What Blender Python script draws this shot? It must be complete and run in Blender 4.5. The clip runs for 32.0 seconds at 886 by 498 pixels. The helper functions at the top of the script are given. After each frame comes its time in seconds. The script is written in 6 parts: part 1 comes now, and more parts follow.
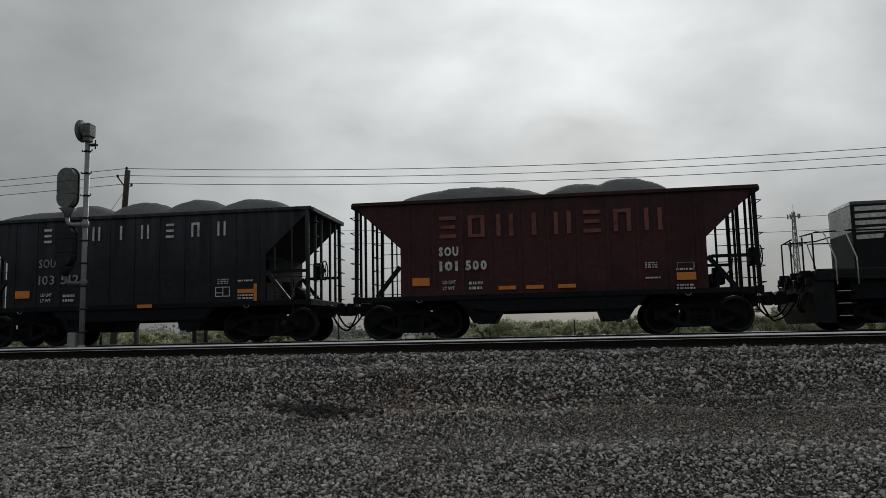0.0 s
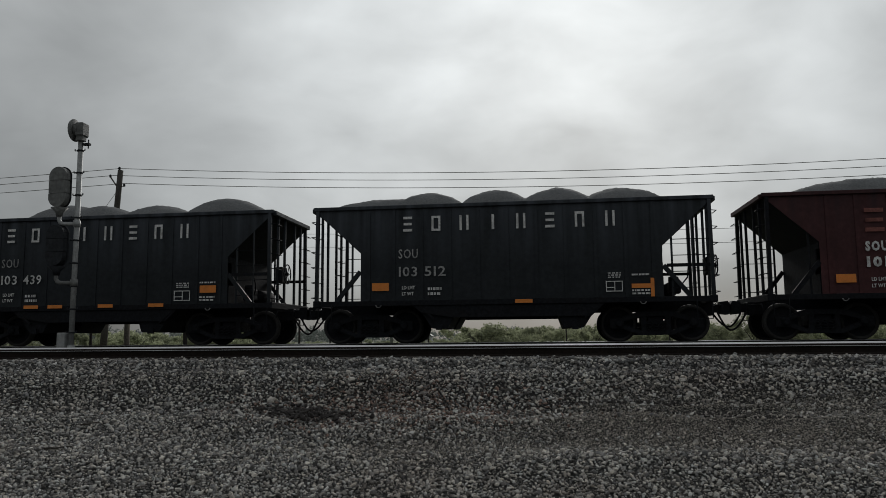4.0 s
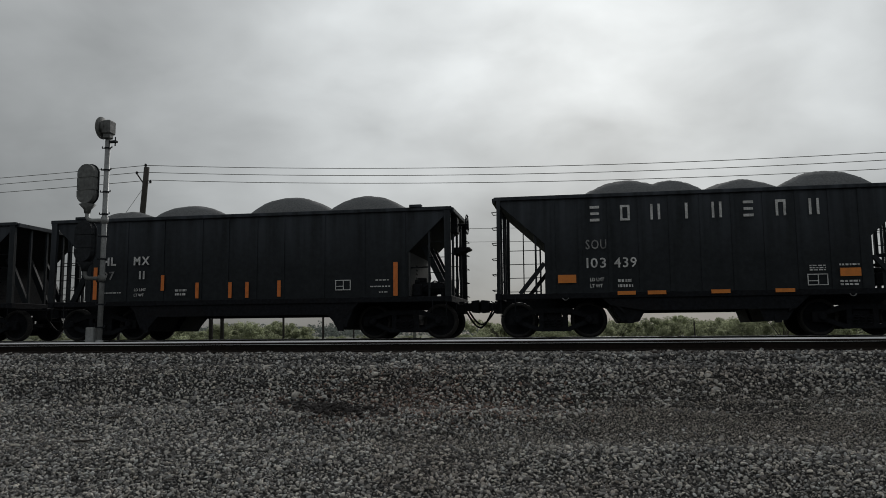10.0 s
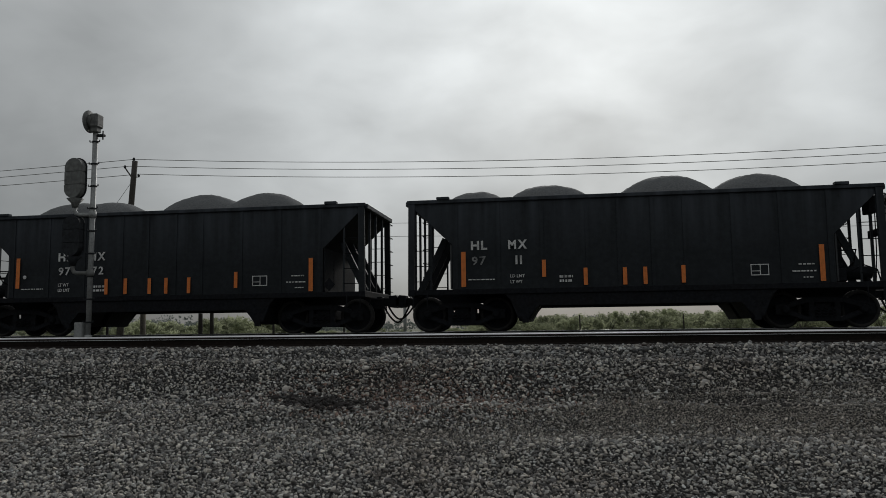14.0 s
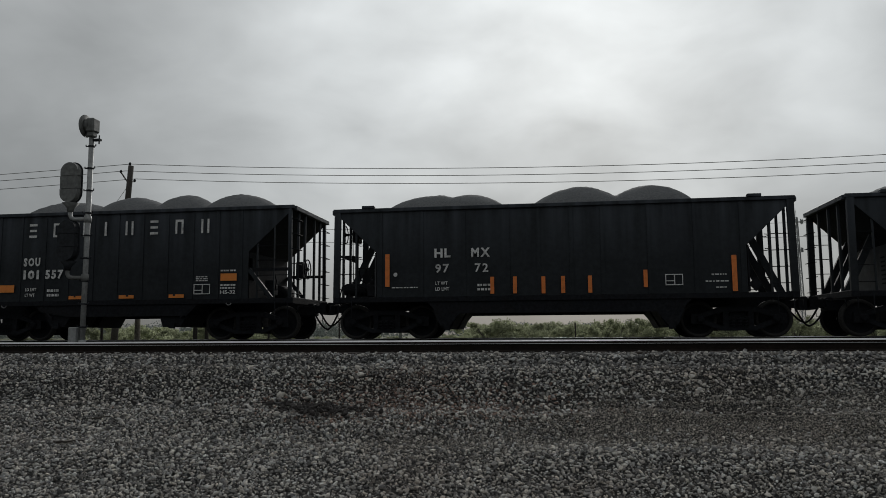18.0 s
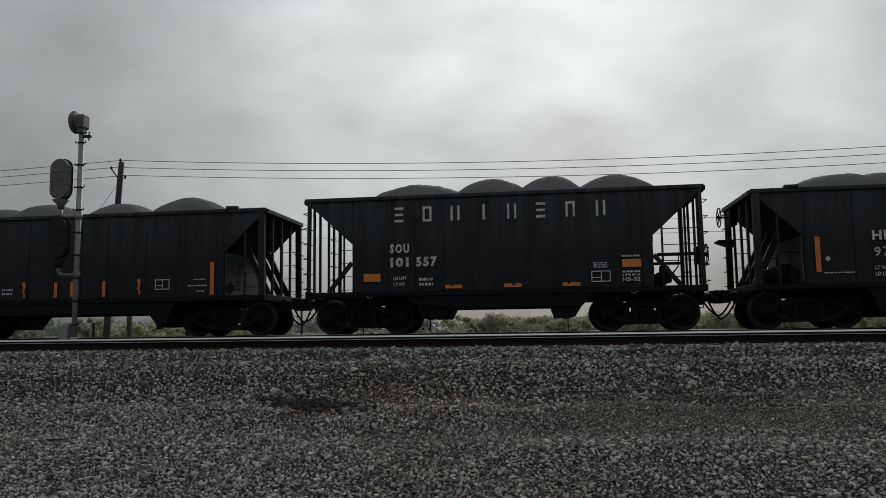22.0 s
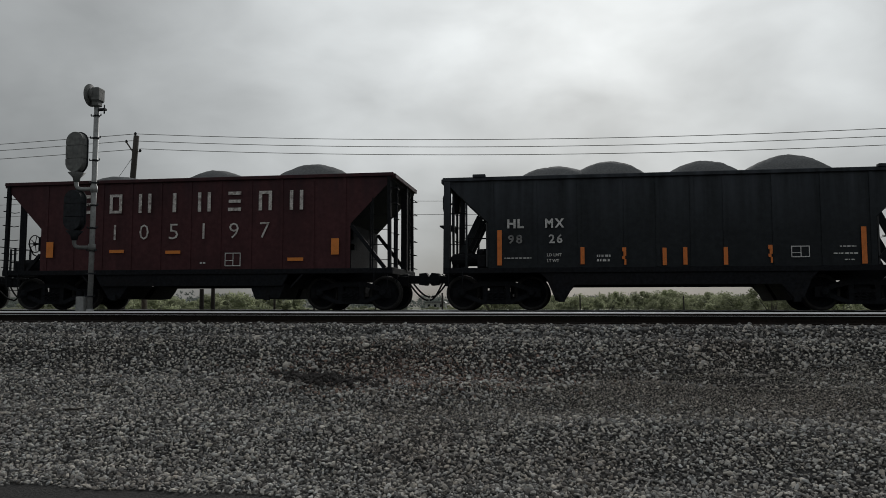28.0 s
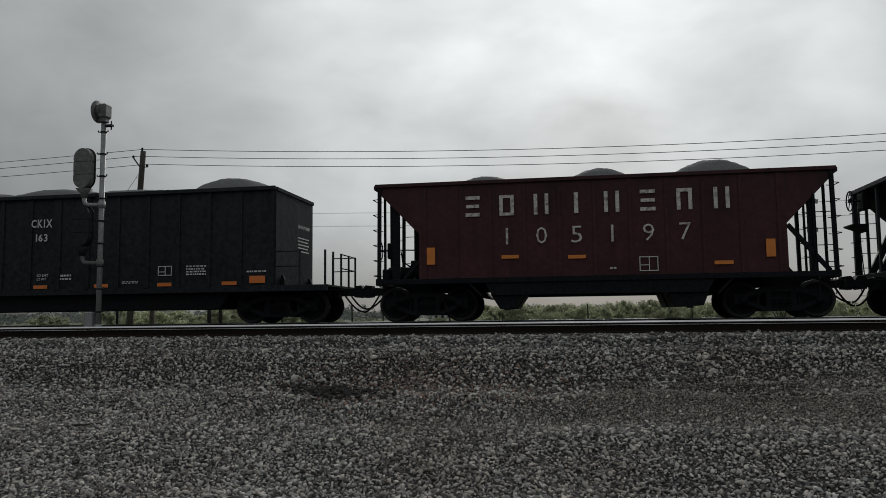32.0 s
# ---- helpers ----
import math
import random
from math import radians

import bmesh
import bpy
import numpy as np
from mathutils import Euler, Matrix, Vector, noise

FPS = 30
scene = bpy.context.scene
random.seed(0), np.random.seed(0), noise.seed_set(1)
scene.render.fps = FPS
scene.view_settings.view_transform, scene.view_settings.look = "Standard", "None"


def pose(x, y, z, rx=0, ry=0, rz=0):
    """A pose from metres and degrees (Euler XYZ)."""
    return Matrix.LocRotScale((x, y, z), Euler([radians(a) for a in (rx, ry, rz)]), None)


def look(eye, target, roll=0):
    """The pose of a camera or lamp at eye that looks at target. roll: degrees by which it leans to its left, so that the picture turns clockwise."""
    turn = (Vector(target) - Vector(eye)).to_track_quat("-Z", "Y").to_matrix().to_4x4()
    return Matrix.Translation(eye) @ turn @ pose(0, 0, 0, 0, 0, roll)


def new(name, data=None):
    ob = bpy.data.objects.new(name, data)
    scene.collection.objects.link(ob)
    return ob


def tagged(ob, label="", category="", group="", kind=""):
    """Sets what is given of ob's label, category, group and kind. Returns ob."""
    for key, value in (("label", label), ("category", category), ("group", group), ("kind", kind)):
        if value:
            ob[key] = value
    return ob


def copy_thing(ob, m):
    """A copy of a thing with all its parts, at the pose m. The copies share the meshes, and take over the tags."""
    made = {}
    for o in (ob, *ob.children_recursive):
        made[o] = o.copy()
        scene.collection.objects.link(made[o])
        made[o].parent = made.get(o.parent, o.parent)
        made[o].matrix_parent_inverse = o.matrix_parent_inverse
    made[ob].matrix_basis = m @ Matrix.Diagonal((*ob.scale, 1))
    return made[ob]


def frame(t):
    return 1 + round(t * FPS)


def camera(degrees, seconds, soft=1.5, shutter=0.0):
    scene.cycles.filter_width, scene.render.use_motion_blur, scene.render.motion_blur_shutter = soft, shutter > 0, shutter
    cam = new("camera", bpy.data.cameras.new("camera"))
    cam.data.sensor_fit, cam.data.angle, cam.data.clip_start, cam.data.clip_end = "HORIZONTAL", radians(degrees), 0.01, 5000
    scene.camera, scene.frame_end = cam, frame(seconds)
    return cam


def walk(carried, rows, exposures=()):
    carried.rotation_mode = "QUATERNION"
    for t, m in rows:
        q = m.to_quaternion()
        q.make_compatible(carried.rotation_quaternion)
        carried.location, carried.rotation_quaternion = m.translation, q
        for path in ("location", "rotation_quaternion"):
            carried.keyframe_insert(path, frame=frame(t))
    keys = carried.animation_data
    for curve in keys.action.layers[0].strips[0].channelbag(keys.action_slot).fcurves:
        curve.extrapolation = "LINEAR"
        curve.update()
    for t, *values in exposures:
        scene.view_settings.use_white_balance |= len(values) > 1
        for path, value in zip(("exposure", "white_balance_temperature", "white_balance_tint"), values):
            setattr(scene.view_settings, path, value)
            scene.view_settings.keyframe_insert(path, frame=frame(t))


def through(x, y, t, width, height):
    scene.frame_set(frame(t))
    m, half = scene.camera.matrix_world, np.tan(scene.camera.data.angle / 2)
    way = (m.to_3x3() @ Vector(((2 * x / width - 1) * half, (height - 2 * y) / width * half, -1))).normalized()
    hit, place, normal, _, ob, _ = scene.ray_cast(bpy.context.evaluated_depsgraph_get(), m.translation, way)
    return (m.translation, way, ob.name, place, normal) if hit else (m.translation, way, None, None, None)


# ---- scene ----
# World: x runs along the tracks, y away from the camera across them, z = 0 is the top of the rails.
EYE = 0.10
PATH = [
    (0, 6.48, 1.23, 8.68),
    (0.5, 6.49, 1.04, 8.70),
    (1, 6.35, 0.97, 8.38),
    (1.5, 6.36, 0.86, 8.19),
    (2, 6.42, 0.71, 8.24),
    (2.5, 6.49, 0.74, 8.16),
    (4.5, 6.87, 0.41, 8.10),
    (5, 6.79, 0.26, 8.48),
    (5.5, 6.74, 0.36, 8.66),
    (6, 6.78, 0.36, 8.78),
    (6.5, 6.84, 0.44, 8.78),
    (7, 6.65, 0.41, 9.33),
    (7.5, 6.67, 0.44, 9.22),
    (8, 6.81, 0.44, 9.11),
    (8.5, 6.76, 0.38, 9.26),
    (9, 6.66, 0.43, 9.27),
    (9.5, 6.57, 0.34, 9.33),
    (10, 6.47, 0.46, 9.79),
    (10.5, 6.66, 0.48, 9.99),
    (11, 6.59, 0.39, 9.67),
    (11.5, 6.67, 0.21, 10.06),
    (12, 6.67, 0.34, 9.64),
    (12.5, 6.42, 0.50, 9.53),
    (13, 6.26, 0.70, 9.57),
    (13.5, 5.95, 0.69, 9.44),
    (15.5, 6.42, 0.72, 7.93),
    (16, 6.52, 0.75, 8.26),
    (16.5, 6.41, 0.68, 8.17),
    (17, 6.30, 0.49, 8.38),
    (17.5, 6.46, 0.35, 8.66),
    (18, 6.50, 0.35, 8.72),
    (18.5, 6.45, 0.38, 8.51),
    (19, 6.57, 0.46, 8.38),
    (19.5, 6.46, 0.46, 8.97),
    (20, 6.23, 0.65, 8.70),
    (20.5, 6.35, 0.69, 8.37),
    (21, 6.23, 0.63, 8.49),
    (21.5, 6.04, 0.76, 8.60),
    (22, 6.09, 0.79, 8.20),
    (22.5, 6.06, 0.80, 8.05),
    (23, 6.01, 0.67, 8.37),
    (23.5, 6.08, 0.55, 8.57),
    (24, 6.17, 0.39, 8.29),
    (24.5, 6.26, 0.33, 8.44),
    (25, 6.29, 0.15, 8.81),
    (25.5, 5.91, 0.16, 8.30),
    (26, 5.72, 0.46, 9.34),
    (26.5, 4.38, 0.38, 9.96),
    (28.5, 4.41, 0.17, 8.70),
    (29, 5.12, 0.54, 8.36),
    (29.5, 4.94, 0.89, 9.25),
    (30, 5.13, 0.56, 9.31),
    (30.5, 4.98, 0.67, 9.00),
    (31, 5.05, 0.67, 9.17),
    (31.5, 4.92, 0.67, 9.34),
    (32, 5.19, 0.69, 9.66),
]
# metres that the train has rolled, second by second (it stands at 0 at 9 s)
ROLLED = [
    (0, -23.943),
    (1, -21.284),
    (2, -18.620),
    (2.5, -17.283),
    (4.5, -11.870),
    (5, -10.544),
    (6, -7.909),
    (7, -5.281),
    (8, -2.648),
    (9, -0.001),
    (10, 2.664),
    (11, 5.349),
    (12, 8.064),
    (13, 10.811),
    (13.5, 12.190),
    (15.5, 17.723),
    (16, 19.103),
    (17, 21.866),
    (18, 24.632),
    (19, 27.388),
    (20, 30.129),
    (21, 32.873),
    (22, 35.624),
    (23, 38.371),
    (24, 41.100),
    (25, 43.817),
    (26, 46.539),
    (26.5, 47.903),
    (28.5, 53.376),
    (29, 54.742),
    (30, 57.475),
    (31, 60.214),
    (32, 62.958),
]


def rolled(t):
    """Metres rolled at t, from the table, smoothed by a Catmull-Rom spline."""
    k = 0
    while k < len(ROLLED) - 2 and ROLLED[k + 1][0] <= t:
        k += 1
    t0, s0 = ROLLED[k]
    t1, s1 = ROLLED[k + 1]
    ta, sa = ROLLED[max(k - 1, 0)]
    tb, sb = ROLLED[min(k + 2, len(ROLLED) - 1)]
    m0, m1 = (s1 - sa) / (t1 - ta), (sb - s0) / (tb - t0)
    w, d = (t - t0) / (t1 - t0), t1 - t0
    return ((2 * w**3 - 3 * w**2 + 1) * s0 + (w**3 - 2 * w**2 + w) * d * m0
            + (3 * w**2 - 2 * w**3) * s1 + (w**3 - w**2) * d * m1)


cam = camera(61.0, 32.0, soft=0.65)
walk(cam, [(t, pose(0, 0, EYE, 90 + pitch, roll, yaw)) for t, pitch, roll, yaw in PATH], [(0, 0.0), (24, 0.0), (32, 0.08)])

# ---- sky and light ----
SUN_AZ, SUN_EL = 3.0, 22.0    # degrees right of +y, above the horizon
world = bpy.data.worlds.new("overcast_sky")
scene.world = world
world.use_nodes = True


def sky():
    nt = world.node_tree
    nt.nodes.clear()
    N, L = nt.nodes.new, nt.links.new
    out, bg = N("ShaderNodeOutputWorld"), N("ShaderNodeBackground")
    co = N("ShaderNodeTexCoord")
    sep = N("ShaderNodeSeparateXYZ")
    L(co.outputs["Generated"], sep.inputs[0])

    def calc(op, a, b=None, c=None, clamp=False):
        n = N("ShaderNodeMath")
        n.operation, n.use_clamp = op, clamp
        for i, v in enumerate((a, b, c)):
            if v is None:
                continue
            if isinstance(v, (int, float)):
                n.inputs[i].default_value = v
            else:
                L(v, n.inputs[i])
        return n.outputs[0]
    # cloud layer seen in perspective: direction over height
    up = calc("ADD", calc("MAXIMUM", sep.outputs[2], 0.0), 0.6)
    flat = N("ShaderNodeCombineXYZ")
    L(calc("DIVIDE", sep.outputs[0], up), flat.inputs[0])
    L(calc("DIVIDE", sep.outputs[1], up), flat.inputs[1])
    L(calc("MULTIPLY", sep.outputs[2], 1.3), flat.inputs[2])
    big, small = N("ShaderNodeTexNoise"), N("ShaderNodeTexNoise")
    for n, scale, detail, rough in ((big, 2.1, 3.0, 0.45), (small, 5.5, 4.0, 0.5)):
        n.inputs["Scale"].default_value = scale
        n.inputs["Detail"].default_value = detail
        n.inputs["Roughness"].default_value = rough
        n.inputs["Distortion"].default_value = 0.25
        L(flat.outputs[0], n.inputs["Vector"])
    cloud = calc("ADD", calc("MULTIPLY", big.outputs["Fac"], 0.6), calc("MULTIPLY", small.outputs["Fac"], 0.4))
    cloud = calc("MULTIPLY_ADD", calc("SUBTRACT", cloud, 0.5), CLOUDS, 1.0)
    # the veiled sun brightens the cloud round it
    a, e = radians(SUN_AZ), radians(SUN_EL)
    dot = N("ShaderNodeVectorMath")
    dot.operation = "DOT_PRODUCT"
    L(co.outputs["Generated"], dot.inputs[0])
    dot.inputs[1].default_value = (math.sin(a) * math.cos(e), math.cos(a) * math.cos(e), math.sin(e))
    near = calc("MAXIMUM", dot.outputs["Value"], 0.0)
    glow = calc("ADD", calc("MULTIPLY", calc("POWER", near, 5.0), GLOW[1]), calc("MULTIPLY", calc("POWER", near, 60.0), GLOW[2]))
    glow = calc("ADD", glow, calc("MULTIPLY", calc("POWER", near, 2.6), GLOW[3]))
    level = calc("MULTIPLY", calc("ADD", glow, GLOW[0]), cloud)
    # murk towards the horizon
    low = calc("POWER", calc("SUBTRACT", 1.0, calc("MAXIMUM", sep.outputs[2], 0.0), None, True), 7.0)
    level = calc("MULTIPLY", level, calc("MULTIPLY_ADD", low, -MURK, 1.0))
    haze = calc("MULTIPLY", calc("POWER", calc("SUBTRACT", 1.0, calc("MAXIMUM", sep.outputs[2], 0.0), None, True), 3.5), calc("SUBTRACT", 1.0, calc("POWER", near, 6.0)))
    level = calc("MULTIPLY", level, calc("MULTIPLY_ADD", haze, -0.28, 1.0))
    tint = N("ShaderNodeMix")
    tint.data_type = "RGBA"
    tint.inputs["Factor"].default_value = 0.04
    grey = N("ShaderNodeCombineColor")
    for i, k in enumerate((0.957, 1.0, 1.012)):
        L(calc("MULTIPLY", level, k), grey.inputs[i])
    L(grey.outputs[0], tint.inputs["A"])
    day = N("ShaderNodeTexSky")
    day.sky_type, day.sun_disc = "NISHITA", False
    day.sun_elevation, day.sun_rotation = e, a
    soft = N("ShaderNodeVectorMath")
    soft.operation = "SCALE"
    soft.inputs["Scale"].default_value = 0.055
    L(day.outputs[0], soft.inputs[0])
    L(soft.outputs[0], tint.inputs["B"])
    L(tint.outputs["Result"], bg.inputs["Color"])
    bg.inputs["Strength"].default_value = 1.0
    L(bg.outputs[0], out.inputs[0])


CLOUDS, MURK, GLOW = 1.65, 0.61, (0.285, 0.4, 0.17, 0.04)
sky()
sun = new("sun", bpy.data.lights.new("sun", "SUN"))
sun.data.energy, sun.data.angle, sun.data.color = 1.3, radians(14), (1.0, 0.97, 0.93)
sun.matrix_world = look((30 * math.sin(radians(SUN_AZ)), 30, 30 * math.tan(radians(SUN_EL))), (0, 0, 0))

# ---- materials ----


def material(name, base, rough=0.7, metal=0.0, grain=30.0, amount=0.35, stain=1.2, stain_amount=0.3, stain_col=None,
             bump=0.15, bump_scale=60.0, per_object=0.0, per_island=0.0, streak=0.0, spec=0.5, tints=None, runs=None, gap_dark=0.0):
    """A node material: colour varied by fine grain and broad stains, relief by noise."""
    m = bpy.data.materials.new(name)
    m.use_nodes = True
    nt = m.node_tree
    N, L = nt.nodes.new, nt.links.new
    bsdf = nt.nodes["Principled BSDF"]
    bsdf.inputs["Metallic"].default_value = metal
    bsdf.inputs["Specular IOR Level"].default_value = spec
    co = N("ShaderNodeTexCoord")
    vec = co.outputs["Object"]

    def noise_fac(scale, detail, squash=None):
        n = N("ShaderNodeTexNoise")
        n.inputs["Scale"].default_value, n.inputs["Detail"].default_value = scale, detail
        if squash:
            mp = N("ShaderNodeMapping")
            mp.inputs["Scale"].default_value = squash
            L(vec, mp.inputs["Vector"])
            L(mp.outputs[0], n.inputs["Vector"])
        else:
            L(vec, n.inputs["Vector"])
        return n.outputs["Fac"]

    def mix(fac, a, b, kind="MIX"):
        n = N("ShaderNodeMix")
        n.data_type, n.blend_type = "RGBA", kind
        for v, key in ((fac, "Factor"), (a, "A"), (b, "B")):
            if isinstance(v, (int, float)):
                n.inputs[key].default_value = v
            elif isinstance(v, tuple):
                n.inputs[key].default_value = (*v, 1)
            else:
                L(v, n.inputs[key])
        return n.outputs["Result"]

    def ramp(fac, lo, hi):
        n = N("ShaderNodeMapRange")
        n.inputs["From Min"].default_value, n.inputs["From Max"].default_value = lo, hi
        L(fac, n.inputs["Value"])
        return n.outputs["Result"]

    def times(a, k):
        n = N("ShaderNodeMath")
        n.operation = "MULTIPLY"
        L(a, n.inputs[0])
        n.inputs[1].default_value = k
        return n.outputs[0]
    dark = tuple(c * (1 - amount) for c in base)
    light = tuple(min(c * (1 + amount), 0.95) for c in base)
    fine = noise_fac(grain, 4.0)
    col = mix(ramp(fine, 0.3, 0.7), dark, light)
    broad = noise_fac(stain, 5.0)
    if stain_amount:
        col = mix(times(ramp(broad, 0.48, 0.72), stain_amount), col, stain_col or tuple(c * 0.45 for c in base))
    if streak:
        wash = noise_fac(1.0, 5.0, (4.0, 4.0, 0.35))
        col = mix(times(ramp(wash, 0.52, 0.75), streak), col, stain_col or tuple(c * 1.8 for c in base))
    for k, node, sock in ((per_object, "ShaderNodeObjectInfo", "Random"), (per_island, "ShaderNodeNewGeometry", "Random Per Island")):
        if k:
            r = N(node).outputs[sock]
            n = N("ShaderNodeMapRange")
            n.inputs["To Min"].default_value, n.inputs["To Max"].default_value = 1 - k, 1 + k
            L(r, n.inputs["Value"])
            v = N("ShaderNodeVectorMath")
            v.operation = "SCALE"
            L(col, v.inputs[0])
            L(n.outputs[0], v.inputs["Scale"])
            col = v.outputs[0]
    if runs:        # soot, or a painted glare veil, running down unevenly: colour, amount, upper and lower height
        tone, much, high, low = runs
        sep = N("ShaderNodeSeparateXYZ")
        L(vec, sep.inputs[0])
        drop = N("ShaderNodeMapRange")
        drop.inputs["From Min"].default_value, drop.inputs["From Max"].default_value = low, high
        L(sep.outputs[2], drop.inputs["Value"])
        reach = N("ShaderNodeMath")
        reach.operation, reach.use_clamp = "MULTIPLY", True
        L(ramp(noise_fac(1.0, 6.0, (3.2, 3.2, 0.22)), 0.34, 0.66), reach.inputs[0])
        L(drop.outputs[0], reach.inputs[1])
        col = mix(times(reach.outputs[0], much), col, tone)
    if tints:       # each stone leans to one of two hues
        white = N("ShaderNodeTexWhiteNoise")
        white.noise_dimensions = "1D"
        L(N("ShaderNodeNewGeometry").outputs["Random Per Island"], white.inputs["W"])
        col = mix(1.0, col, mix(white.outputs["Value"], tints[0], tints[1]), "MULTIPLY")
    if gap_dark:       # that share of the stones is darkened, standing for shaded gaps
        pick, under, island = N("ShaderNodeTexWhiteNoise"), N("ShaderNodeMath"), N("ShaderNodeMath")
        pick.noise_dimensions, under.operation, island.operation = "1D", "LESS_THAN", "MULTIPLY"
        L(N("ShaderNodeNewGeometry").outputs["Random Per Island"], island.inputs[0])
        island.inputs[1].default_value, under.inputs[1].default_value = 7.31, gap_dark
        L(island.outputs[0], pick.inputs["W"])
        L(pick.outputs["Value"], under.inputs[0])
        col = mix(under.outputs[0], col, mix(1.0, col, (0.36, 0.36, 0.37), "MULTIPLY"))
    L(col, bsdf.inputs["Base Color"])
    rr = N("ShaderNodeMapRange")
    rr.inputs["To Min"].default_value, rr.inputs["To Max"].default_value = max(rough - 0.12, 0.05), min(rough + 0.12, 1)
    L(broad, rr.inputs["Value"])
    L(rr.outputs[0], bsdf.inputs["Roughness"])
    if bump:
        b = N("ShaderNodeBump")
        b.inputs["Strength"].default_value, b.inputs["Distance"].default_value = bump, 0.02
        L(noise_fac(bump_scale, 3.0), b.inputs["Height"])
        L(b.outputs[0], bsdf.inputs["Normal"])
    return m


# runs: bluish glare veil on the upper sides, put into the paint
M_BLACK = material("black_car_paint", (0.026, 0.0305, 0.035), 0.62, grain=9, stain=0.55, stain_amount=0.5, stain_col=(0.014, 0.016, 0.019), streak=0.4, bump=0.08, spec=0.2, amount=0.2, runs=((0.095, 0.107, 0.128), 0.85, 3.7, 1.9))
M_RED = material("oxide_red_paint", (0.088, 0.034, 0.038), 0.66, grain=9, stain=0.6, stain_amount=0.6, stain_col=(0.035, 0.018, 0.02), streak=0.45, bump=0.08, spec=0.2, amount=0.18, runs=((0.04, 0.028, 0.034), 0.7, 3.75, 2.3))
M_RED_DARK = material("sooty_oxide_red_paint", (0.085, 0.034, 0.036), 0.68, grain=9, stain=0.5, stain_amount=0.75, stain_col=(0.028, 0.017, 0.018), streak=0.45, bump=0.08, spec=0.2, amount=0.18, runs=((0.035, 0.027, 0.032), 0.8, 3.75, 2.2))
# the paler runs paint the same veil of glare near the rim
M_GOND = material("dark_green_grey_paint", (0.033, 0.038, 0.044), 0.85, grain=9, stain=0.6, stain_amount=0.4, stain_col=(0.02, 0.024, 0.026), streak=0.3, bump=0.08, spec=0.08, runs=((0.058, 0.064, 0.074), 0.6, 3.8, 1.6))
# grime, taken darker to hold the shade under the cars
M_UNDER = material("grimy_shaded_underframe_steel", (0.014, 0.0155, 0.019), 0.85, grain=14, stain=2, stain_amount=0.4, stain_col=(0.024, 0.021, 0.02), spec=0.18)
M_WHEEL = material("worn_wheel_steel", (0.05, 0.049, 0.048), 0.65, metal=0.3, grain=20, stain=3, stain_amount=0.3, spec=0.3)
M_COAL = material("crushed_coal", (0.16, 0.165, 0.17), 0.95, grain=22, amount=0.25, stain=1.5, stain_amount=0.25, bump=0.25, bump_scale=30, spec=0.12)
M_WHITE = material("worn_white_stencil_paint", (0.8, 0.8, 0.78), 0.75, grain=24, amount=0.25, stain=4, stain_amount=0.5, stain_col=(0.1, 0.1, 0.1), bump=0.05)
M_GHOST = material("nearly_worn_off_white_paint", (0.3, 0.3, 0.3), 0.8, grain=24, amount=0.4, stain=6, stain_amount=0.8, stain_col=(0.03, 0.033, 0.038), bump=0.05)
M_WORN = material("greyed_white_stencil_paint", (0.42, 0.42, 0.42), 0.8, grain=24, amount=0.3, stain=5, stain_amount=0.6, stain_col=(0.06, 0.065, 0.07), bump=0.05)
M_CHIPPED = material("chipped_white_paint_on_red", (0.74, 0.71, 0.68), 0.75, grain=24, amount=0.2, stain=7, stain_amount=0.85, stain_col=(0.13, 0.06, 0.055), bump=0.05)
M_FADED = material("faded_red_stencil_paint", (0.25, 0.09, 0.075), 0.75, grain=18, amount=0.3, stain=3, stain_amount=0.65, stain_col=(0.07, 0.025, 0.02), bump=0.05)
M_ORANGE = material("orange_reflector_film", (0.95, 0.29, 0.05), 0.4, grain=40, amount=0.08, stain=6, stain_amount=0.25, stain_col=(0.4, 0.13, 0.03), bump=0.03)
M_ORANGE_RED = material("red_orange_reflector_film", (0.95, 0.25, 0.05), 0.4, grain=40, amount=0.08, stain=9, stain_amount=0.35, stain_col=(0.4, 0.1, 0.03), bump=0.03)
M_RUST = material("dark_rusty_rail_side", (0.02, 0.015, 0.0125), 0.9, grain=25, stain=1.5, stain_amount=0.5, stain_col=(0.012, 0.01, 0.009), bump=0.3, spec=0.2)
M_SHINE = material("polished_rail_head", (0.66, 0.66, 0.67), 0.34, metal=1.0, grain=3, amount=0.1, stain=0.8, stain_amount=0.2, bump=0.02)
M_TIE = material("creosoted_tie_timber", (0.045, 0.035, 0.03), 0.9, grain=18, stain=3, stain_amount=0.4, per_object=0.3, bump=0.5)
# the last value darkens some stones to paint the shade between them
M_STONE = material("crushed_limestone_ballast", (0.53, 0.515, 0.485), 0.9, grain=16, amount=0.3, stain=0.5, stain_amount=0.35, stain_col=(0.31, 0.22, 0.165), per_island=0.45, bump=0.35, bump_scale=50, tints=((0.96, 0.99, 1.03), (1.05, 0.99, 0.93)), gap_dark=0.4)
M_OILY = material("oil_darkened_ballast", (0.44, 0.43, 0.41), 0.85, grain=16, amount=0.3, stain=0.4, stain_amount=0.6, stain_col=(0.16, 0.14, 0.13), per_island=0.5, bump=0.35, bump_scale=50, tints=((0.96, 0.99, 1.03), (1.05, 0.99, 0.93)), gap_dark=0.45)
M_FINES = material("brown_gravel_fines", (0.4, 0.37, 0.33), 0.95, grain=30, amount=0.3, stain=0.7, stain_amount=0.4, stain_col=(0.3, 0.25, 0.21), per_island=0.45, bump=0.2, gap_dark=0.15)
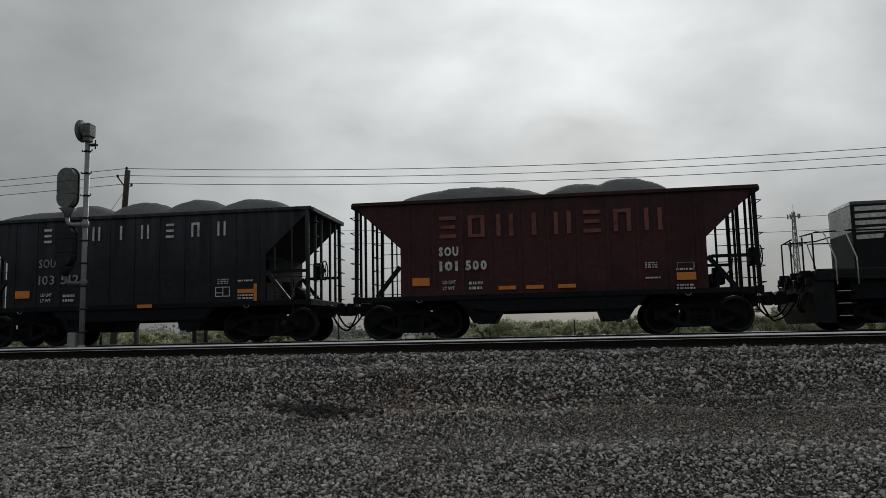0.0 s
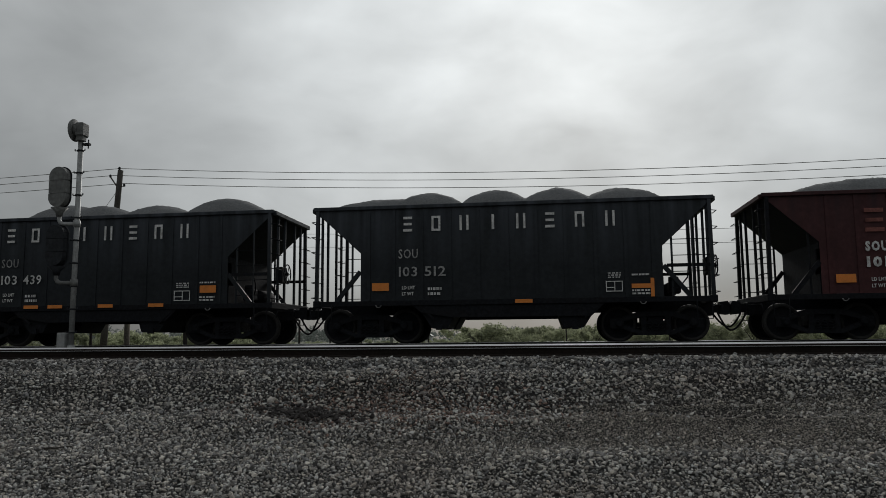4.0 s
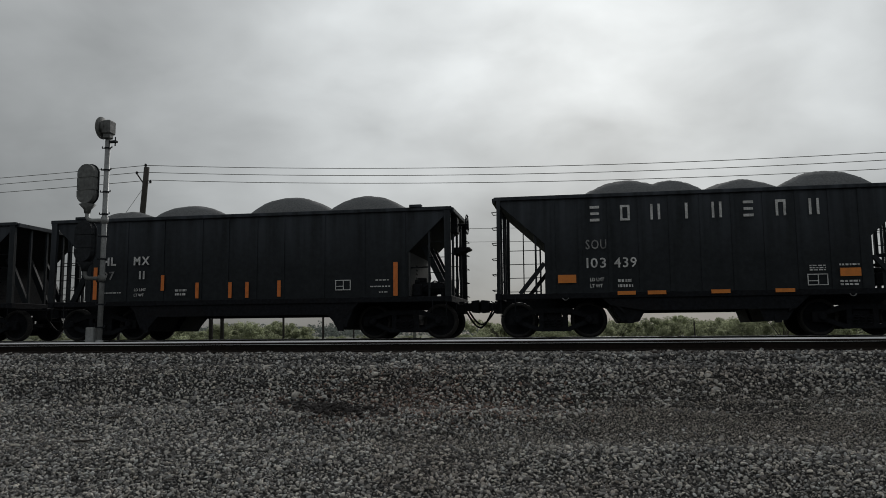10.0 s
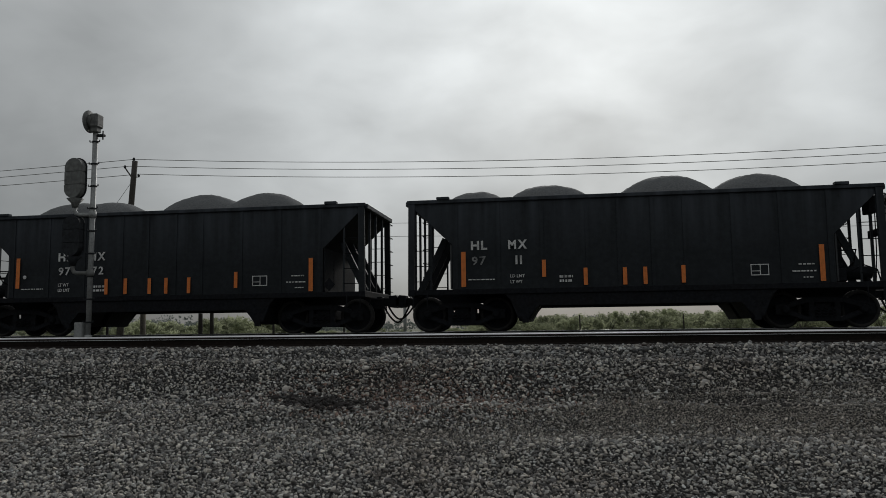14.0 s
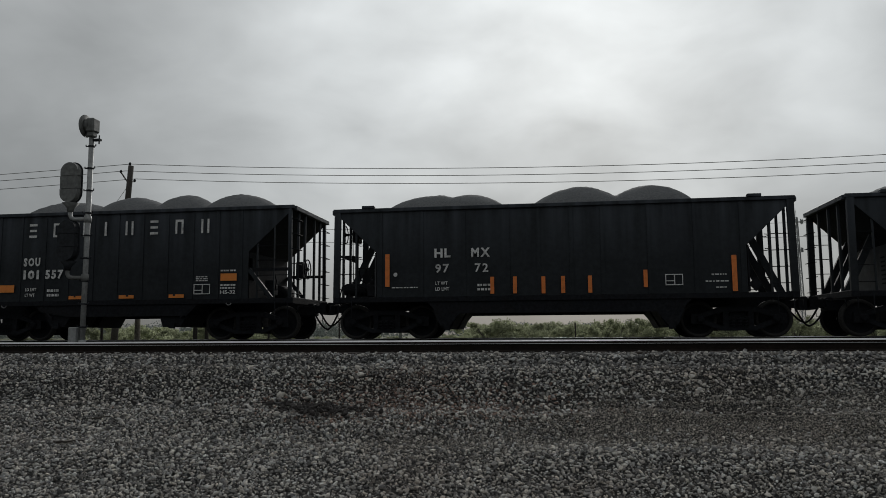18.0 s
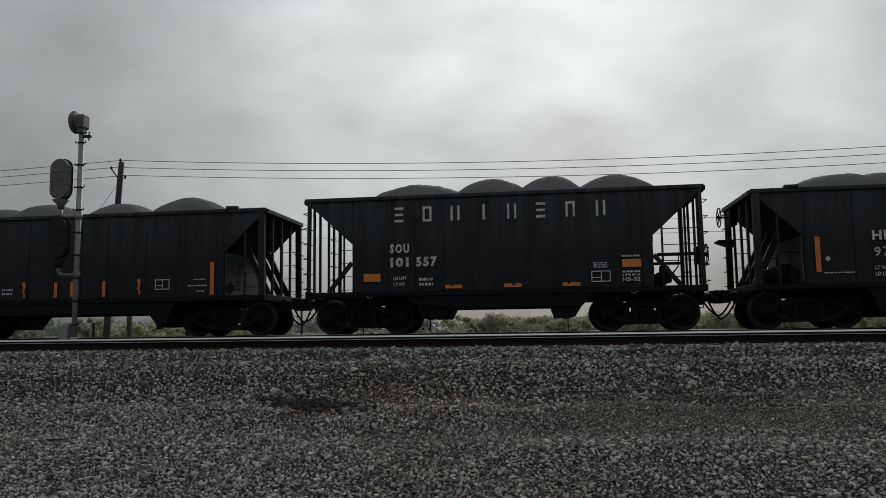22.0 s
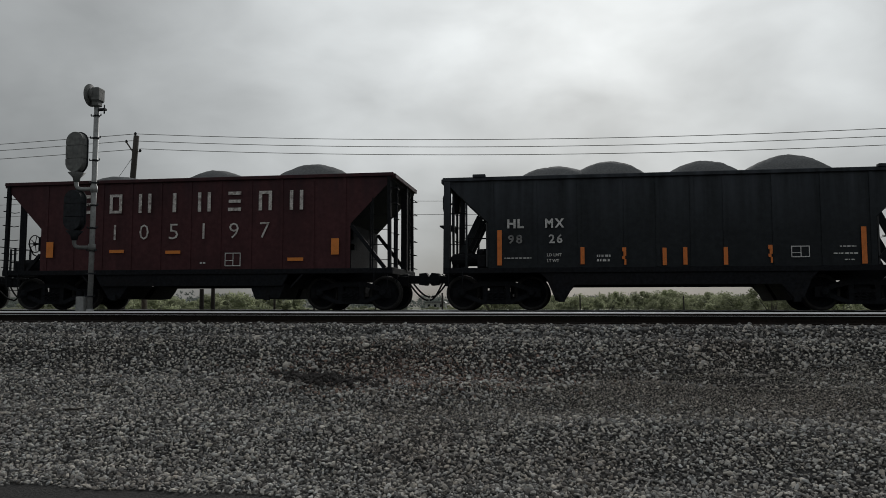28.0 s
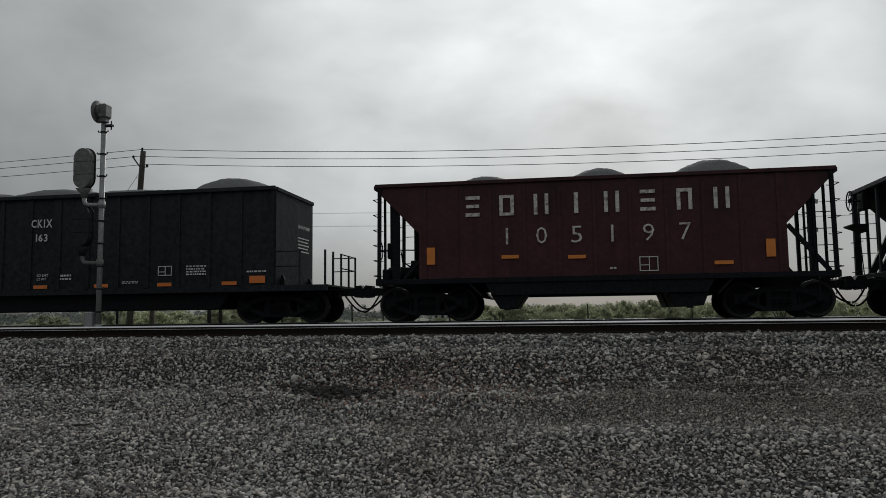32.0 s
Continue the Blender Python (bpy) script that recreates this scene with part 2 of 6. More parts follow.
M_CLOD = material("dark_earth_clods", (0.05, 0.044, 0.042), 0.9, grain=20, per_island=0.4, bump=0.4)
# near-black, so the shade between the stones is in the ground colour
M_GROUND = material("gap_shade_ground", (0.012, 0.011, 0.0105), 0.95, grain=38, amount=0.5, stain=0.5, stain_amount=0.5, stain_col=(0.011, 0.01, 0.0095), bump=0.9, bump_scale=45)
M_FIELD = material("rough_spring_grass", (0.085, 0.095, 0.04), 0.95, grain=3, amount=0.4, stain=0.08, stain_amount=0.5, stain_col=(0.12, 0.1, 0.06), bump=0.4, bump_scale=8)


def leaf_material(name, base, through):
    """Thin leaves: light comes back from them and through them."""
    m = material(name, base, 0.8, grain=2, amount=0.3, stain=0.5, stain_amount=0.25, per_island=0.22, per_object=0.25, bump=0)
    nt = m.node_tree
    bsdf = nt.nodes["Principled BSDF"]
    lit, mix = nt.nodes.new("ShaderNodeBsdfTranslucent"), nt.nodes.new("ShaderNodeMixShader")
    mix.inputs[0].default_value = through
    nt.links.new(bsdf.inputs["Base Color"].links[0].from_socket, lit.inputs["Color"])
    nt.links.new(bsdf.outputs[0], mix.inputs[1])
    nt.links.new(lit.outputs[0], mix.inputs[2])
    nt.links.new(mix.outputs[0], nt.nodes["Material Output"].inputs["Surface"])
    return m


# distance haze is mixed into both leaf colours
M_LEAF = leaf_material("young_leaves", (0.33, 0.355, 0.23), 0.65)
M_LEAF_FAR = leaf_material("haze_tinted_far_foliage", (0.2, 0.225, 0.21), 0.4)
M_BARK = material("grey_bark", (0.08, 0.07, 0.06), 0.95, grain=20, bump=0.6)
M_POLE = material("weathered_pole_timber", (0.075, 0.068, 0.062), 0.9, grain=20, stain=2, stain_amount=0.3, bump=0.5)
M_MAST = material("aluminium_signal_paint", (0.36, 0.37, 0.37), 0.55, metal=0.2, grain=16, amount=0.2, stain=2.5, stain_amount=0.5, stain_col=(0.2, 0.2, 0.19), bump=0.1)
M_SIGBLACK = material("weathered_black_signal_paint", (0.03, 0.033, 0.038), 0.7, grain=14, stain=3, stain_amount=0.4, stain_col=(0.02, 0.022, 0.025), spec=0.18)
M_SIGGREY = material("dull_grey_signal_paint", (0.17, 0.175, 0.17), 0.65, grain=9, stain=3, stain_amount=0.5, stain_col=(0.1, 0.1, 0.1))
M_LOCO = material("sooty_black_locomotive_paint", (0.014, 0.015, 0.017), 0.6, grain=10, stain=1.5, stain_amount=0.5, stain_col=(0.024, 0.024, 0.025), spec=0.2)
M_WIRE = material("oxidised_line_wire", (0.22, 0.22, 0.22), 0.7, bump=0)
M_GALV = material("galvanised_steel", (0.3, 0.31, 0.32), 0.5, metal=0.6, grain=12, amount=0.2)
M_GREYP = material("pale_grey_stripe_paint", (0.78, 0.78, 0.77), 0.65, grain=12, stain=2, stain_amount=0.4, stain_col=(0.3, 0.3, 0.3))
M_RUBBER = material("black_rubber_hose", (0.015, 0.015, 0.015), 0.75, spec=0.2)
M_POST = material("bleached_fence_timber", (0.3, 0.27, 0.22), 0.9, grain=14, bump=0.4)
M_DARKPOST = material("dark_fence_timber", (0.035, 0.03, 0.028), 0.9, grain=14, bump=0.4)
# pale grey sheet; also paints the sky glow on left-end bulkheads
M_BULKHEAD = material("pale_grey_bulkhead_paint", (0.055, 0.058, 0.062), 0.8, grain=10, amount=0.2, stain=1.5, stain_amount=0.5, stain_col=(0.025, 0.027, 0.03), streak=0.4, bump=0.1)
M_SHED = material("pale_shed_siding", (0.5, 0.5, 0.48), 0.8, grain=4)

# ---- mesh tools ----


def box(bm, x0, x1, y0, y1, z0, z1, bevel=0.0):
    vs = [bm.verts.new((x, y, z)) for x in (x0, x1) for y in (y0, y1) for z in (z0, z1)]
    fs = [bm.faces.new([vs[i] for i in q]) for q in ((0, 1, 3, 2), (4, 6, 7, 5), (0, 4, 5, 1), (2, 3, 7, 6), (0, 2, 6, 4), (1, 5, 7, 3))]
    if bevel:
        edges = list({e for f in fs for e in f.edges})
        bmesh.ops.bevel(bm, geom=edges, offset=bevel, segments=1, affect="EDGES", profile=0.5)


def bar(bm, p, q, w, h=None, up=(0, 0, 1)):
    """A straight square bar from p to q, w wide and h thick."""
    p, q, h = Vector(p), Vector(q), h or w
    d = (q - p).normalized()
    u = Vector(up)
    if abs(d.dot(u)) > 0.95:
        u = Vector((1, 0, 0))
    a = d.cross(u).normalized()
    c = a.cross(d)
    vs = [bm.verts.new(e + a * i * w / 2 + c * j * h / 2) for e in (p, q) for i, j in ((-1, -1), (1, -1), (1, 1), (-1, 1))]
    bm.faces.new(vs[3::-1])
    bm.faces.new(vs[4:])
    for i in range(4):
        j = (i + 1) % 4
        bm.faces.new((vs[i], vs[j], vs[4 + j], vs[4 + i]))


def rod(bm, pts, r, seg=8, r1=None, cap=True):
    """A round bar through the points, radius r tapering to r1."""
    pts = [Vector(p) for p in pts]
    rings = []
    a = None
    for i, p in enumerate(pts):
        d = (pts[min(i + 1, len(pts) - 1)] - pts[max(i - 1, 0)]).normalized()
        if a is None:
            a = d.cross(Vector((0, 0, 1) if abs(d.z) < 0.9 else (1, 0, 0))).normalized()
        else:
            a = (a - d * a.dot(d)).normalized()
        c = d.cross(a)
        rr = r if r1 is None else r + (r1 - r) * i / (len(pts) - 1)
        rings.append([bm.verts.new(p + (a * math.cos(k) + c * math.sin(k)) * rr) for k in (2 * math.pi * j / seg for j in range(seg))])
    for r0, r2 in zip(rings, rings[1:]):
        for j in range(seg):
            f = bm.faces.new((r0[j], r0[(j + 1) % seg], r2[(j + 1) % seg], r2[j]))
            f.smooth = True
    if cap:
        bm.faces.new(rings[0][::-1])
        bm.faces.new(rings[-1])


def prism(bm, outline, y0, y1):
    """The (x, z) outline, counter-clockwise seen from -y, given depth from y0 to y1."""
    n = len(outline)
    a = [bm.verts.new((x, y0, z)) for x, z in outline]
    b = [bm.verts.new((x, y1, z)) for x, z in outline]
    bm.faces.new(a)
    bm.faces.new(b[::-1])
    for i in range(n):
        j = (i + 1) % n
        bm.faces.new((a[j], a[i], b[i], b[j]))


def lathe(bm, profile, seg=24, axis="y", at=(0, 0, 0)):
    """Revolve (distance along the axis, radius) pairs."""
    rings = []
    for d, r in profile:
        ring = []
        for j in range(seg):
            k = 2 * math.pi * j / seg
            u, v = r * math.cos(k), r * math.sin(k)
            p = (u, d, v) if axis == "y" else (d, u, v) if axis == "x" else (u, v, d)
            ring.append(bm.verts.new(Vector(at) + Vector(p)))
        rings.append(ring)
    for r0, r1 in zip(rings, rings[1:]):
        for j in range(seg):
            f = bm.faces.new((r0[j], r0[(j + 1) % seg], r1[(j + 1) % seg], r1[j]))
            f.smooth = True
    for ring in (rings[0], rings[-1]):
        if profile[0][1] > 0.001:
            bm.faces.new(ring)


def mesh_of(name, bm, mat):
    bmesh.ops.recalc_face_normals(bm, faces=bm.faces)
    me = bpy.data.meshes.new(name)
    bm.to_mesh(me)
    bm.free()
    for m in (mat if isinstance(mat, (list, tuple)) else [mat]):
        me.materials.append(m)
    return me


def part(name, bm, mat, parent, label=""):
    """One mesh object under a thing or a part."""
    ob = new(name, mesh_of(name, bm, mat) if isinstance(bm, bmesh.types.BMesh) else bm)
    ob.parent = parent
    if label:
        ob["label"] = label
    return ob


def thing(name, bm, mat, label, category, group="", kind="", m=None):
    ob = new(name, mesh_of(name, bm, mat) if bm is not None else None)
    if m is not None:
        ob.matrix_world = m
    return tagged(ob, label, category, group, kind)


def bulk(name, verts, faces, mats, smooth=False):
    """A mesh from numpy arrays: verts (n, 3) and triangles (m, 3)."""
    me = bpy.data.meshes.new(name)
    me.vertices.add(len(verts))
    me.vertices.foreach_set("co", np.asarray(verts, np.float32).ravel())
    me.loops.add(len(faces) * 3)
    me.loops.foreach_set("vertex_index", np.asarray(faces, np.int32).ravel())
    me.polygons.add(len(faces))
    me.polygons.foreach_set("loop_start", np.arange(0, len(faces) * 3, 3, dtype=np.int32))
    me.polygons.foreach_set("use_smooth", np.full(len(faces), smooth))
    for m in (mats if isinstance(mats, (list, tuple)) else [mats]):
        me.materials.append(m)
    me.update(calc_edges=True)
    return me

# ---- ground ----
PROFILE = [(-60, -1.62), (-5, -1.55), (3, -1.5), (6.5, -1.42), (8.4, -1.12), (9.6, -0.85), (10.75, -0.36), (11.25, -0.215), (14.3, -0.2),
           (15.6, -0.42), (18.4, -0.42), (19.4, -0.24), (22.7, -0.24), (24.2, -0.6), (27, -0.75), (60, -0.7), (200, -0.8), (2500, -1.0)]


def ground_z(x, y):
    """Height of the ground, with its gentle unevenness."""
    for (y0, z0), (y1, z1) in zip(PROFILE, PROFILE[1:]):
        if y <= y1:
            break
    w = min(max((y - y0) / (y1 - y0), 0), 1)
    w = w * w * (3 - 2 * w) * 0.5 + w * 0.5
    z = z0 + (z1 - z0) * w
    if 9.0 < y < 10.4 and x > -1:       # ridges that wheels have pushed up along the lane
        for off, tall in ((9.72, 0.05), (9.28, 0.03)):
            z += tall * math.exp(-((y - off - 0.05 * x - 0.1 * noise.noise((x * 0.6, off, 0))) / 0.07) ** 2) * max(0.0, 0.4 + noise.noise((x * 0.8, off, 4.4)))
    k = 0.05 if y < 10.4 else 0.012 if y < 24 else 0.06
    return z + k * (noise.noise((x * 0.55, y * 0.8, 3.1)) + 0.5 * noise.noise((x * 1.7, y * 1.9, 7.7)))


def make_ground():
    xs = [-2500, -900, -300, -120, -60, -40] + [-30 + 0.25 * i for i in range(221)] + [40, 60, 120, 300, 900, 2500]
    ys = [-900, -200, -60, -20, -5, 0, 3] + [4 + 0.12 * i for i in range(92)] + [15.3, 15.6, 16, 17, 18, 18.4, 18.9, 19.4, 21, 22.7, 23.4, 24.2, 25.5, 27, 30, 36, 45, 60, 90, 140, 200, 400, 900, 2500]
    bm = bmesh.new()
    rows = [[bm.verts.new((x, y, ground_z(x, y))) for x in xs] for y in ys]
    for j, (r0, r1) in enumerate(zip(rows, rows[1:])):
        for i in range(len(xs) - 1):
            f = bm.faces.new((r0[i], r0[i + 1], r1[i + 1], r1[i]))
            f.smooth = True
            # slot 0 carries the painted gap shade, slot 1 is grass
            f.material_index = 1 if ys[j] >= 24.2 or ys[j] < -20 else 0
    thing("ground", bm, [M_GROUND, M_FIELD], "ground under the gravel up to the railway bank, near-black for stone-gap shade", "ground", kind="structure")


make_ground()

# ---- tracks ----
NEAR_Y, TRAIN_Y, GAUGE = 12.78, 21.05, 1.505     # track centre lines; distance between the middles of the rail heads


def rail_mesh():
    """A flat-bottomed rail, 0.17 m high, its worn head polished, a bright lip below it."""
    half = [(0.02, 0.0), (0.03, -0.004), (0.036, -0.014), (0.0375, -0.026), (0.0375, -0.046), (0.039, -0.05), (0.034, -0.055), (0.009, -0.063), (0.009, -0.14), (0.035, -0.153), (0.07, -0.163), (0.07, -0.175)]
    ring = [(-y, z) for y, z in half[::-1]] + half
    bm = bmesh.new()
    xs = [-400, -60, -30, 0, 30, 60, 400]
    cols = [[bm.verts.new((x, y, z)) for y, z in ring] for x in xs]
    for a, b in zip(cols, cols[1:]):
        for i in range(len(ring)):
            j = (i + 1) % len(ring)
            f = bm.faces.new((a[i], a[j], b[j], b[i]))
            k = i - (len(half) - 1)
            # faces at 5: lip made bright to draw a thin highlight
            f.material_index = 1 if -2 <= k <= 2 or abs(k) == 5 else 0
    return mesh_of("rail", bm, [M_RUST, M_SHINE])


RAIL = rail_mesh()


def make_track(name, y, label):
    track = thing(name, None, None, label, "railway track", kind="structure")
    track.location = (0, y, 0)
    for s in (-1, 1):
        part("rail", RAIL, None, track).location = (0, s * GAUGE / 2, 0)
    return track


near_track = make_track("track_near", NEAR_Y, "empty track with rusty rails and polished rail heads on ballast")
train_track = make_track("track_far", TRAIN_Y, "track that carries the coal train")

# ---- rolling stock ----
R_WHEEL = 0.457
SIDE = 1.55                     # half the width of a car
ROLLING, SPINNING = [], []      # (thing, its place in the train), (wheelset, its axle's place)


def wheelset_mesh():
    bm = bmesh.new()
    for s in (-1, 1):
        y = s * 0.74
        prof = [(y - s * 0.06, 0.12), (y - s * 0.05, 0.3), (y - s * 0.075, 0.4), (y - s * 0.075, R_WHEEL + 0.025), (y - s * 0.045, R_WHEEL + 0.02),
                (y - s * 0.035, R_WHEEL), (y + s * 0.062, R_WHEEL - 0.004), (y + s * 0.062, 0.395), (y + s * 0.02, 0.38), (y + s * 0.01, 0.2), (y + s * 0.07, 0.13), (y + s * 0.09, 0.1)]
        lathe(bm, prof, 32)
    lathe(bm, [(-1.1, 0.07), (1.1, 0.07)], 12)
    for s in (-1, 1):       # three bolts of the axle end cap
        for k in range(3):
            a = k * 2.094
            lathe(bm, [(s * 1.1, 0.014), (s * 1.125, 0.014)], 6, at=(0.045 * math.cos(a), 0, 0.045 * math.sin(a)))
    for f in bm.faces:
        c = f.calc_center_median()
        if math.hypot(c.x, c.z) > 0.42 or (0.36 < math.hypot(c.x, c.z) and abs(c.y) > 0.77):
            f.material_index = 1
    return mesh_of("wheelset", bm, [M_UNDER, M_WHEEL])


def side_frame_mesh():
    """A cast truck side frame: arched top, sagging tension member, columns and pedestal jaws, open between them."""
    bm = bmesh.new()
    for e in (-1, 1):
        prism(bm, [(e * x, z) for x, z in ((-1.16, 0.34), (-0.84, 0.33), (-0.8, 0.61), (-1.16, 0.58))][::-e], -0.063, 0.063)
        prism(bm, [(e * x, z) for x, z in ((-0.37, 0.22), (-0.24, 0.22), (-0.24, 0.7), (-0.37, 0.7))][::-e], -0.05, 0.05)
        prism(bm, [(e * x, z) for x, z in ((-0.86, 0.5), (-0.4, 0.63), (0.0, 0.64), (0.0, 0.76), (-0.45, 0.76), (-0.82, 0.63))][::-e], -0.06, 0.06)
        prism(bm, [(e * x, z) for x, z in ((-0.86, 0.335), (-0.42, 0.16), (0.0, 0.16), (0.0, 0.26), (-0.38, 0.27), (-0.82, 0.44))][::-e], -0.057, 0.057)
    prism(bm, [(-0.26, 0.2), (0.26, 0.2), (0.26, 0.52), (-0.26, 0.52)], -0.03, 0.02)      # spring seat and friction plates
    return mesh_of("side_frame", bm, M_UNDER)


def spring_mesh():
    bm = bmesh.new()
    for k in (-0.16, 0.0, 0.16):
        rod(bm, [(k + 0.055 * math.cos(a * 0.9), 0.055 * math.sin(a * 0.9), 0.24 + 0.011 * a) for a in range(24)], 0.014, 5)
    return mesh_of("spring", bm, M_UNDER)


WHEELSET, SIDE_FRAME, SPRING = wheelset_mesh(), side_frame_mesh(), spring_mesh()


def add_truck(car, x, base):
    bm = bmesh.new()
    box(bm, x - 0.2, x + 0.2, -0.95, 0.95, 0.45, 0.7, 0.02)
    lathe(bm, [(0.7, 0.2), (0.78, 0.2)], 16, "z", (x, 0, 0))
    truck = part("truck", bm, M_UNDER, car)
    k = base / 1.85
    for s in (-1, 1):
        sf = part("side_frame", SIDE_FRAME, None, truck)
        sf.location, sf.scale = (x, s * 1.0, 0), (k, 1, 1)
        part("spring", SPRING, None, truck).location = (x, s * 1.08, 0)
        for e in (-1, 1):
            bm = bmesh.new()
            lathe(bm, [(s * 1.05, 0.115), (s * 1.1, 0.105), (s * 1.115, 0.07), (s * 1.13, 0.06)], 14, at=(x + e * base / 2, 0, R_WHEEL))
            part("bearing_cap", bm, M_UNDER, truck)
    for e in (-1, 1):
        ws = part("wheelset", WHEELSET, None, truck, "steel wheelset with rims worn bright")
        SPINNING.append((ws, x + e * base / 2))
        bm = bmesh.new()
        box(bm, x + e * 0.32 - 0.03, x + e * 0.32 + 0.03, -0.85, 0.85, 0.36, 0.46)
        part("brake_beam", bm, M_UNDER, truck)


def add_coupler(car, x_end, s, reach, hang):
    bm = bmesh.new()
    box(bm, min(x_end, x_end + s * (reach - 0.18)), max(x_end, x_end + s * (reach - 0.18)), -0.12, 0.12, 0.74, 0.96, 0.02)
    prism(bm, [(x_end + s * (reach - 0.24) + dx * s, 0.68 + dz) for dx, dz in ((0, 0.02), (0.2, 0.0), (0.28, 0.1), (0.28, 0.24), (0.2, 0.36), (0, 0.34))][::s], -0.2, 0.14)
    part("coupler", bm, M_UNDER, car)
    n = 10
    for y0, drop in ((-0.34, hang), (0.3, hang * 0.8)):
        bm = bmesh.new()
        rod(bm, [(x_end + s * (0.2 + (reach - 0.18) * (k / (n - 1))), y0 * (1 - 0.6 * k / (n - 1)), 0.74 - drop * math.sin(math.pi / 2 * k / (n - 1))) for k in range(n)], 0.026, 7)
        part("air_hose", bm, M_RUBBER, car, "hanging black brake hose")
    bm = bmesh.new()      # uncoupling lever along the end sill
    rod(bm, [(x_end + s * 0.08, -1.45, 0.72), (x_end + s * 0.1, -1.4, 0.9), (x_end + s * 0.1, -0.3, 0.92), (x_end + s * 0.25, -0.12, 1.0)], 0.014, 6)
    part("uncoupling_lever", bm, M_UNDER, car)


# lettering
TEXT_Y = -SIDE - 0.002


def letter_mesh(words, bold=0.022):
    """Flat characters of the built-in font: mesh, points, lower and upper corner."""
    curve = bpy.data.curves.new("letters", "FONT")
    curve.body, curve.resolution_u, curve.extrude, curve.offset = words, 2, 0.001, bold
    tmp = new("letters", curve)
    bpy.context.view_layer.update()
    me = bpy.data.meshes.new_from_object(tmp.evaluated_get(bpy.context.evaluated_depsgraph_get()))
    bpy.data.objects.remove(tmp)
    co = np.empty(len(me.vertices) * 3, np.float32)
    me.vertices.foreach_get("co", co)
    co = co.reshape(-1, 3)
    return me, co, co.min(0), co.max(0)


def lettering(car, words, x0, x1, z0, z1, mat=None, y=TEXT_Y, turn=None, bold=0.022):
    """Painted words that fill the field x0..x1, z0..z1 of the side (or of an end face at x = turn); large ones letter by letter."""
    pieces = [letter_mesh(c, bold) for c in words] if z1 - z0 > 0.15 else [letter_mesh(words, bold)]
    wide = [p[3][0] - p[2][0] for p in pieces]
    gap = 0.14 if len(pieces) > 1 else 0
    k = (x1 - x0) / (sum(wide) + gap * (len(pieces) - 1))
    if len(pieces) > 1:         # never stretch a character far beyond its own width
        natural = (z1 - z0) / max(p[3][1] - p[2][1] for p in pieces)
        if k > natural * 1.2:
            k = natural * 1.2
            gap = ((x1 - x0) / k - sum(wide)) / (len(pieces) - 1)
    x = x0
    for (me, co, lo, hi), w in zip(pieces, wide):
        u = x + (co[:, 0] - lo[0]) * k
        v = z0 + (co[:, 1] - lo[1]) / (hi[1] - lo[1]) * (z1 - z0)
        res = np.stack([u, y - co[:, 2], v], -1) if turn is None else np.stack([turn + co[:, 2], u, v], -1)
        me.vertices.foreach_set("co", res.astype(np.float32).ravel())
        me.materials.clear()
        me.materials.append(mat or M_WHITE)
        part("letter" if len(pieces) > 1 else "lettering", me, None, car)
        x += (w + gap) * k


def patch(car, name, rects, mat, label="", y=TEXT_Y):
    """Thin painted or glued-on rectangles (x0, x1, z0, z1) on the side."""
    bm = bmesh.new()
    for x0, x1, z0, z1 in rects:
        box(bm, x0, x1, y - 0.002, y + 0.001, z0, z1)
    return part(name, bm, mat, car, label)


GLYPHS = {"three": [(0, 1, 0, 0.17), (0.04, 0.96, 0.42, 0.58), (0, 1, 0.83, 1)], "ring": [(0, 0.24, 0, 1), (0.76, 1, 0, 1), (0.24, 0.76, 0, 0.14), (0.24, 0.76, 0.86, 1)],
          "pair": [(0, 0.25, 0, 1), (0.75, 1, 0, 1)], "one": [(0.36, 0.64, 0, 1)], "pair_top": [(0, 0.25, 0, 1), (0.75, 1, 0, 1), (0.25, 0.75, 0.84, 1)]}


def railway_name(car, centres, w, z0, z1, mat):
    """The owner's name across the side, as plain shapes of its size and spacing."""
    for x, kind in zip(centres, ("three", "ring", "pair", "one", "pair", "three", "pair_top", "pair")):
        patch(car, "name_shape", [(x - w / 2 + a * w, x - w / 2 + b * w, z0 + c * (z1 - z0), z0 + d * (z1 - z0)) for a, b, c, d in GLYPHS[kind]], mat)


def small_print(car, x0, x1, z0, z1, lines, seed, mat=None):
    """Unreadable stencils: rows of short bars."""
    rnd = random.Random(seed)
    rects = []
    step = (z1 - z0) / lines
    for k in range(lines):
        x = x0
        while x < x1 - 0.02:
            w = min(rnd.uniform(0.03, 0.1), x1 - x)
            rects.append((x, x + w, z0 + k * step, z0 + k * step + step * 0.55))
            x += w + rnd.uniform(0.015, 0.035)
    tagged(patch(car, "stencil", rects, mat or M_WHITE), kind="stuff")


def data_box(car, x0, x1, z0, z1):
    """The lubrication plate: a white outline with a divider."""
    t = 0.022
    patch(car, "data_box", [(x0, x1, z0, z0 + t), (x0, x1, z1 - t, z1), (x0, x0 + t, z0 + t, z1 - t), (x1 - t, x1, z0 + t, z1 - t),
                            ((x0 + x1) / 2, (x0 + x1) / 2 + t, z0 + t, z1 - t), (x0 + t, (x0 + x1) / 2, (z0 + z1) / 2 - 0.04, (z0 + z1) / 2 - 0.02)], M_WHITE)


TORN = set()        # cars with torn lower strips
REDDISH = set()     # cars whose strips are of the redder film


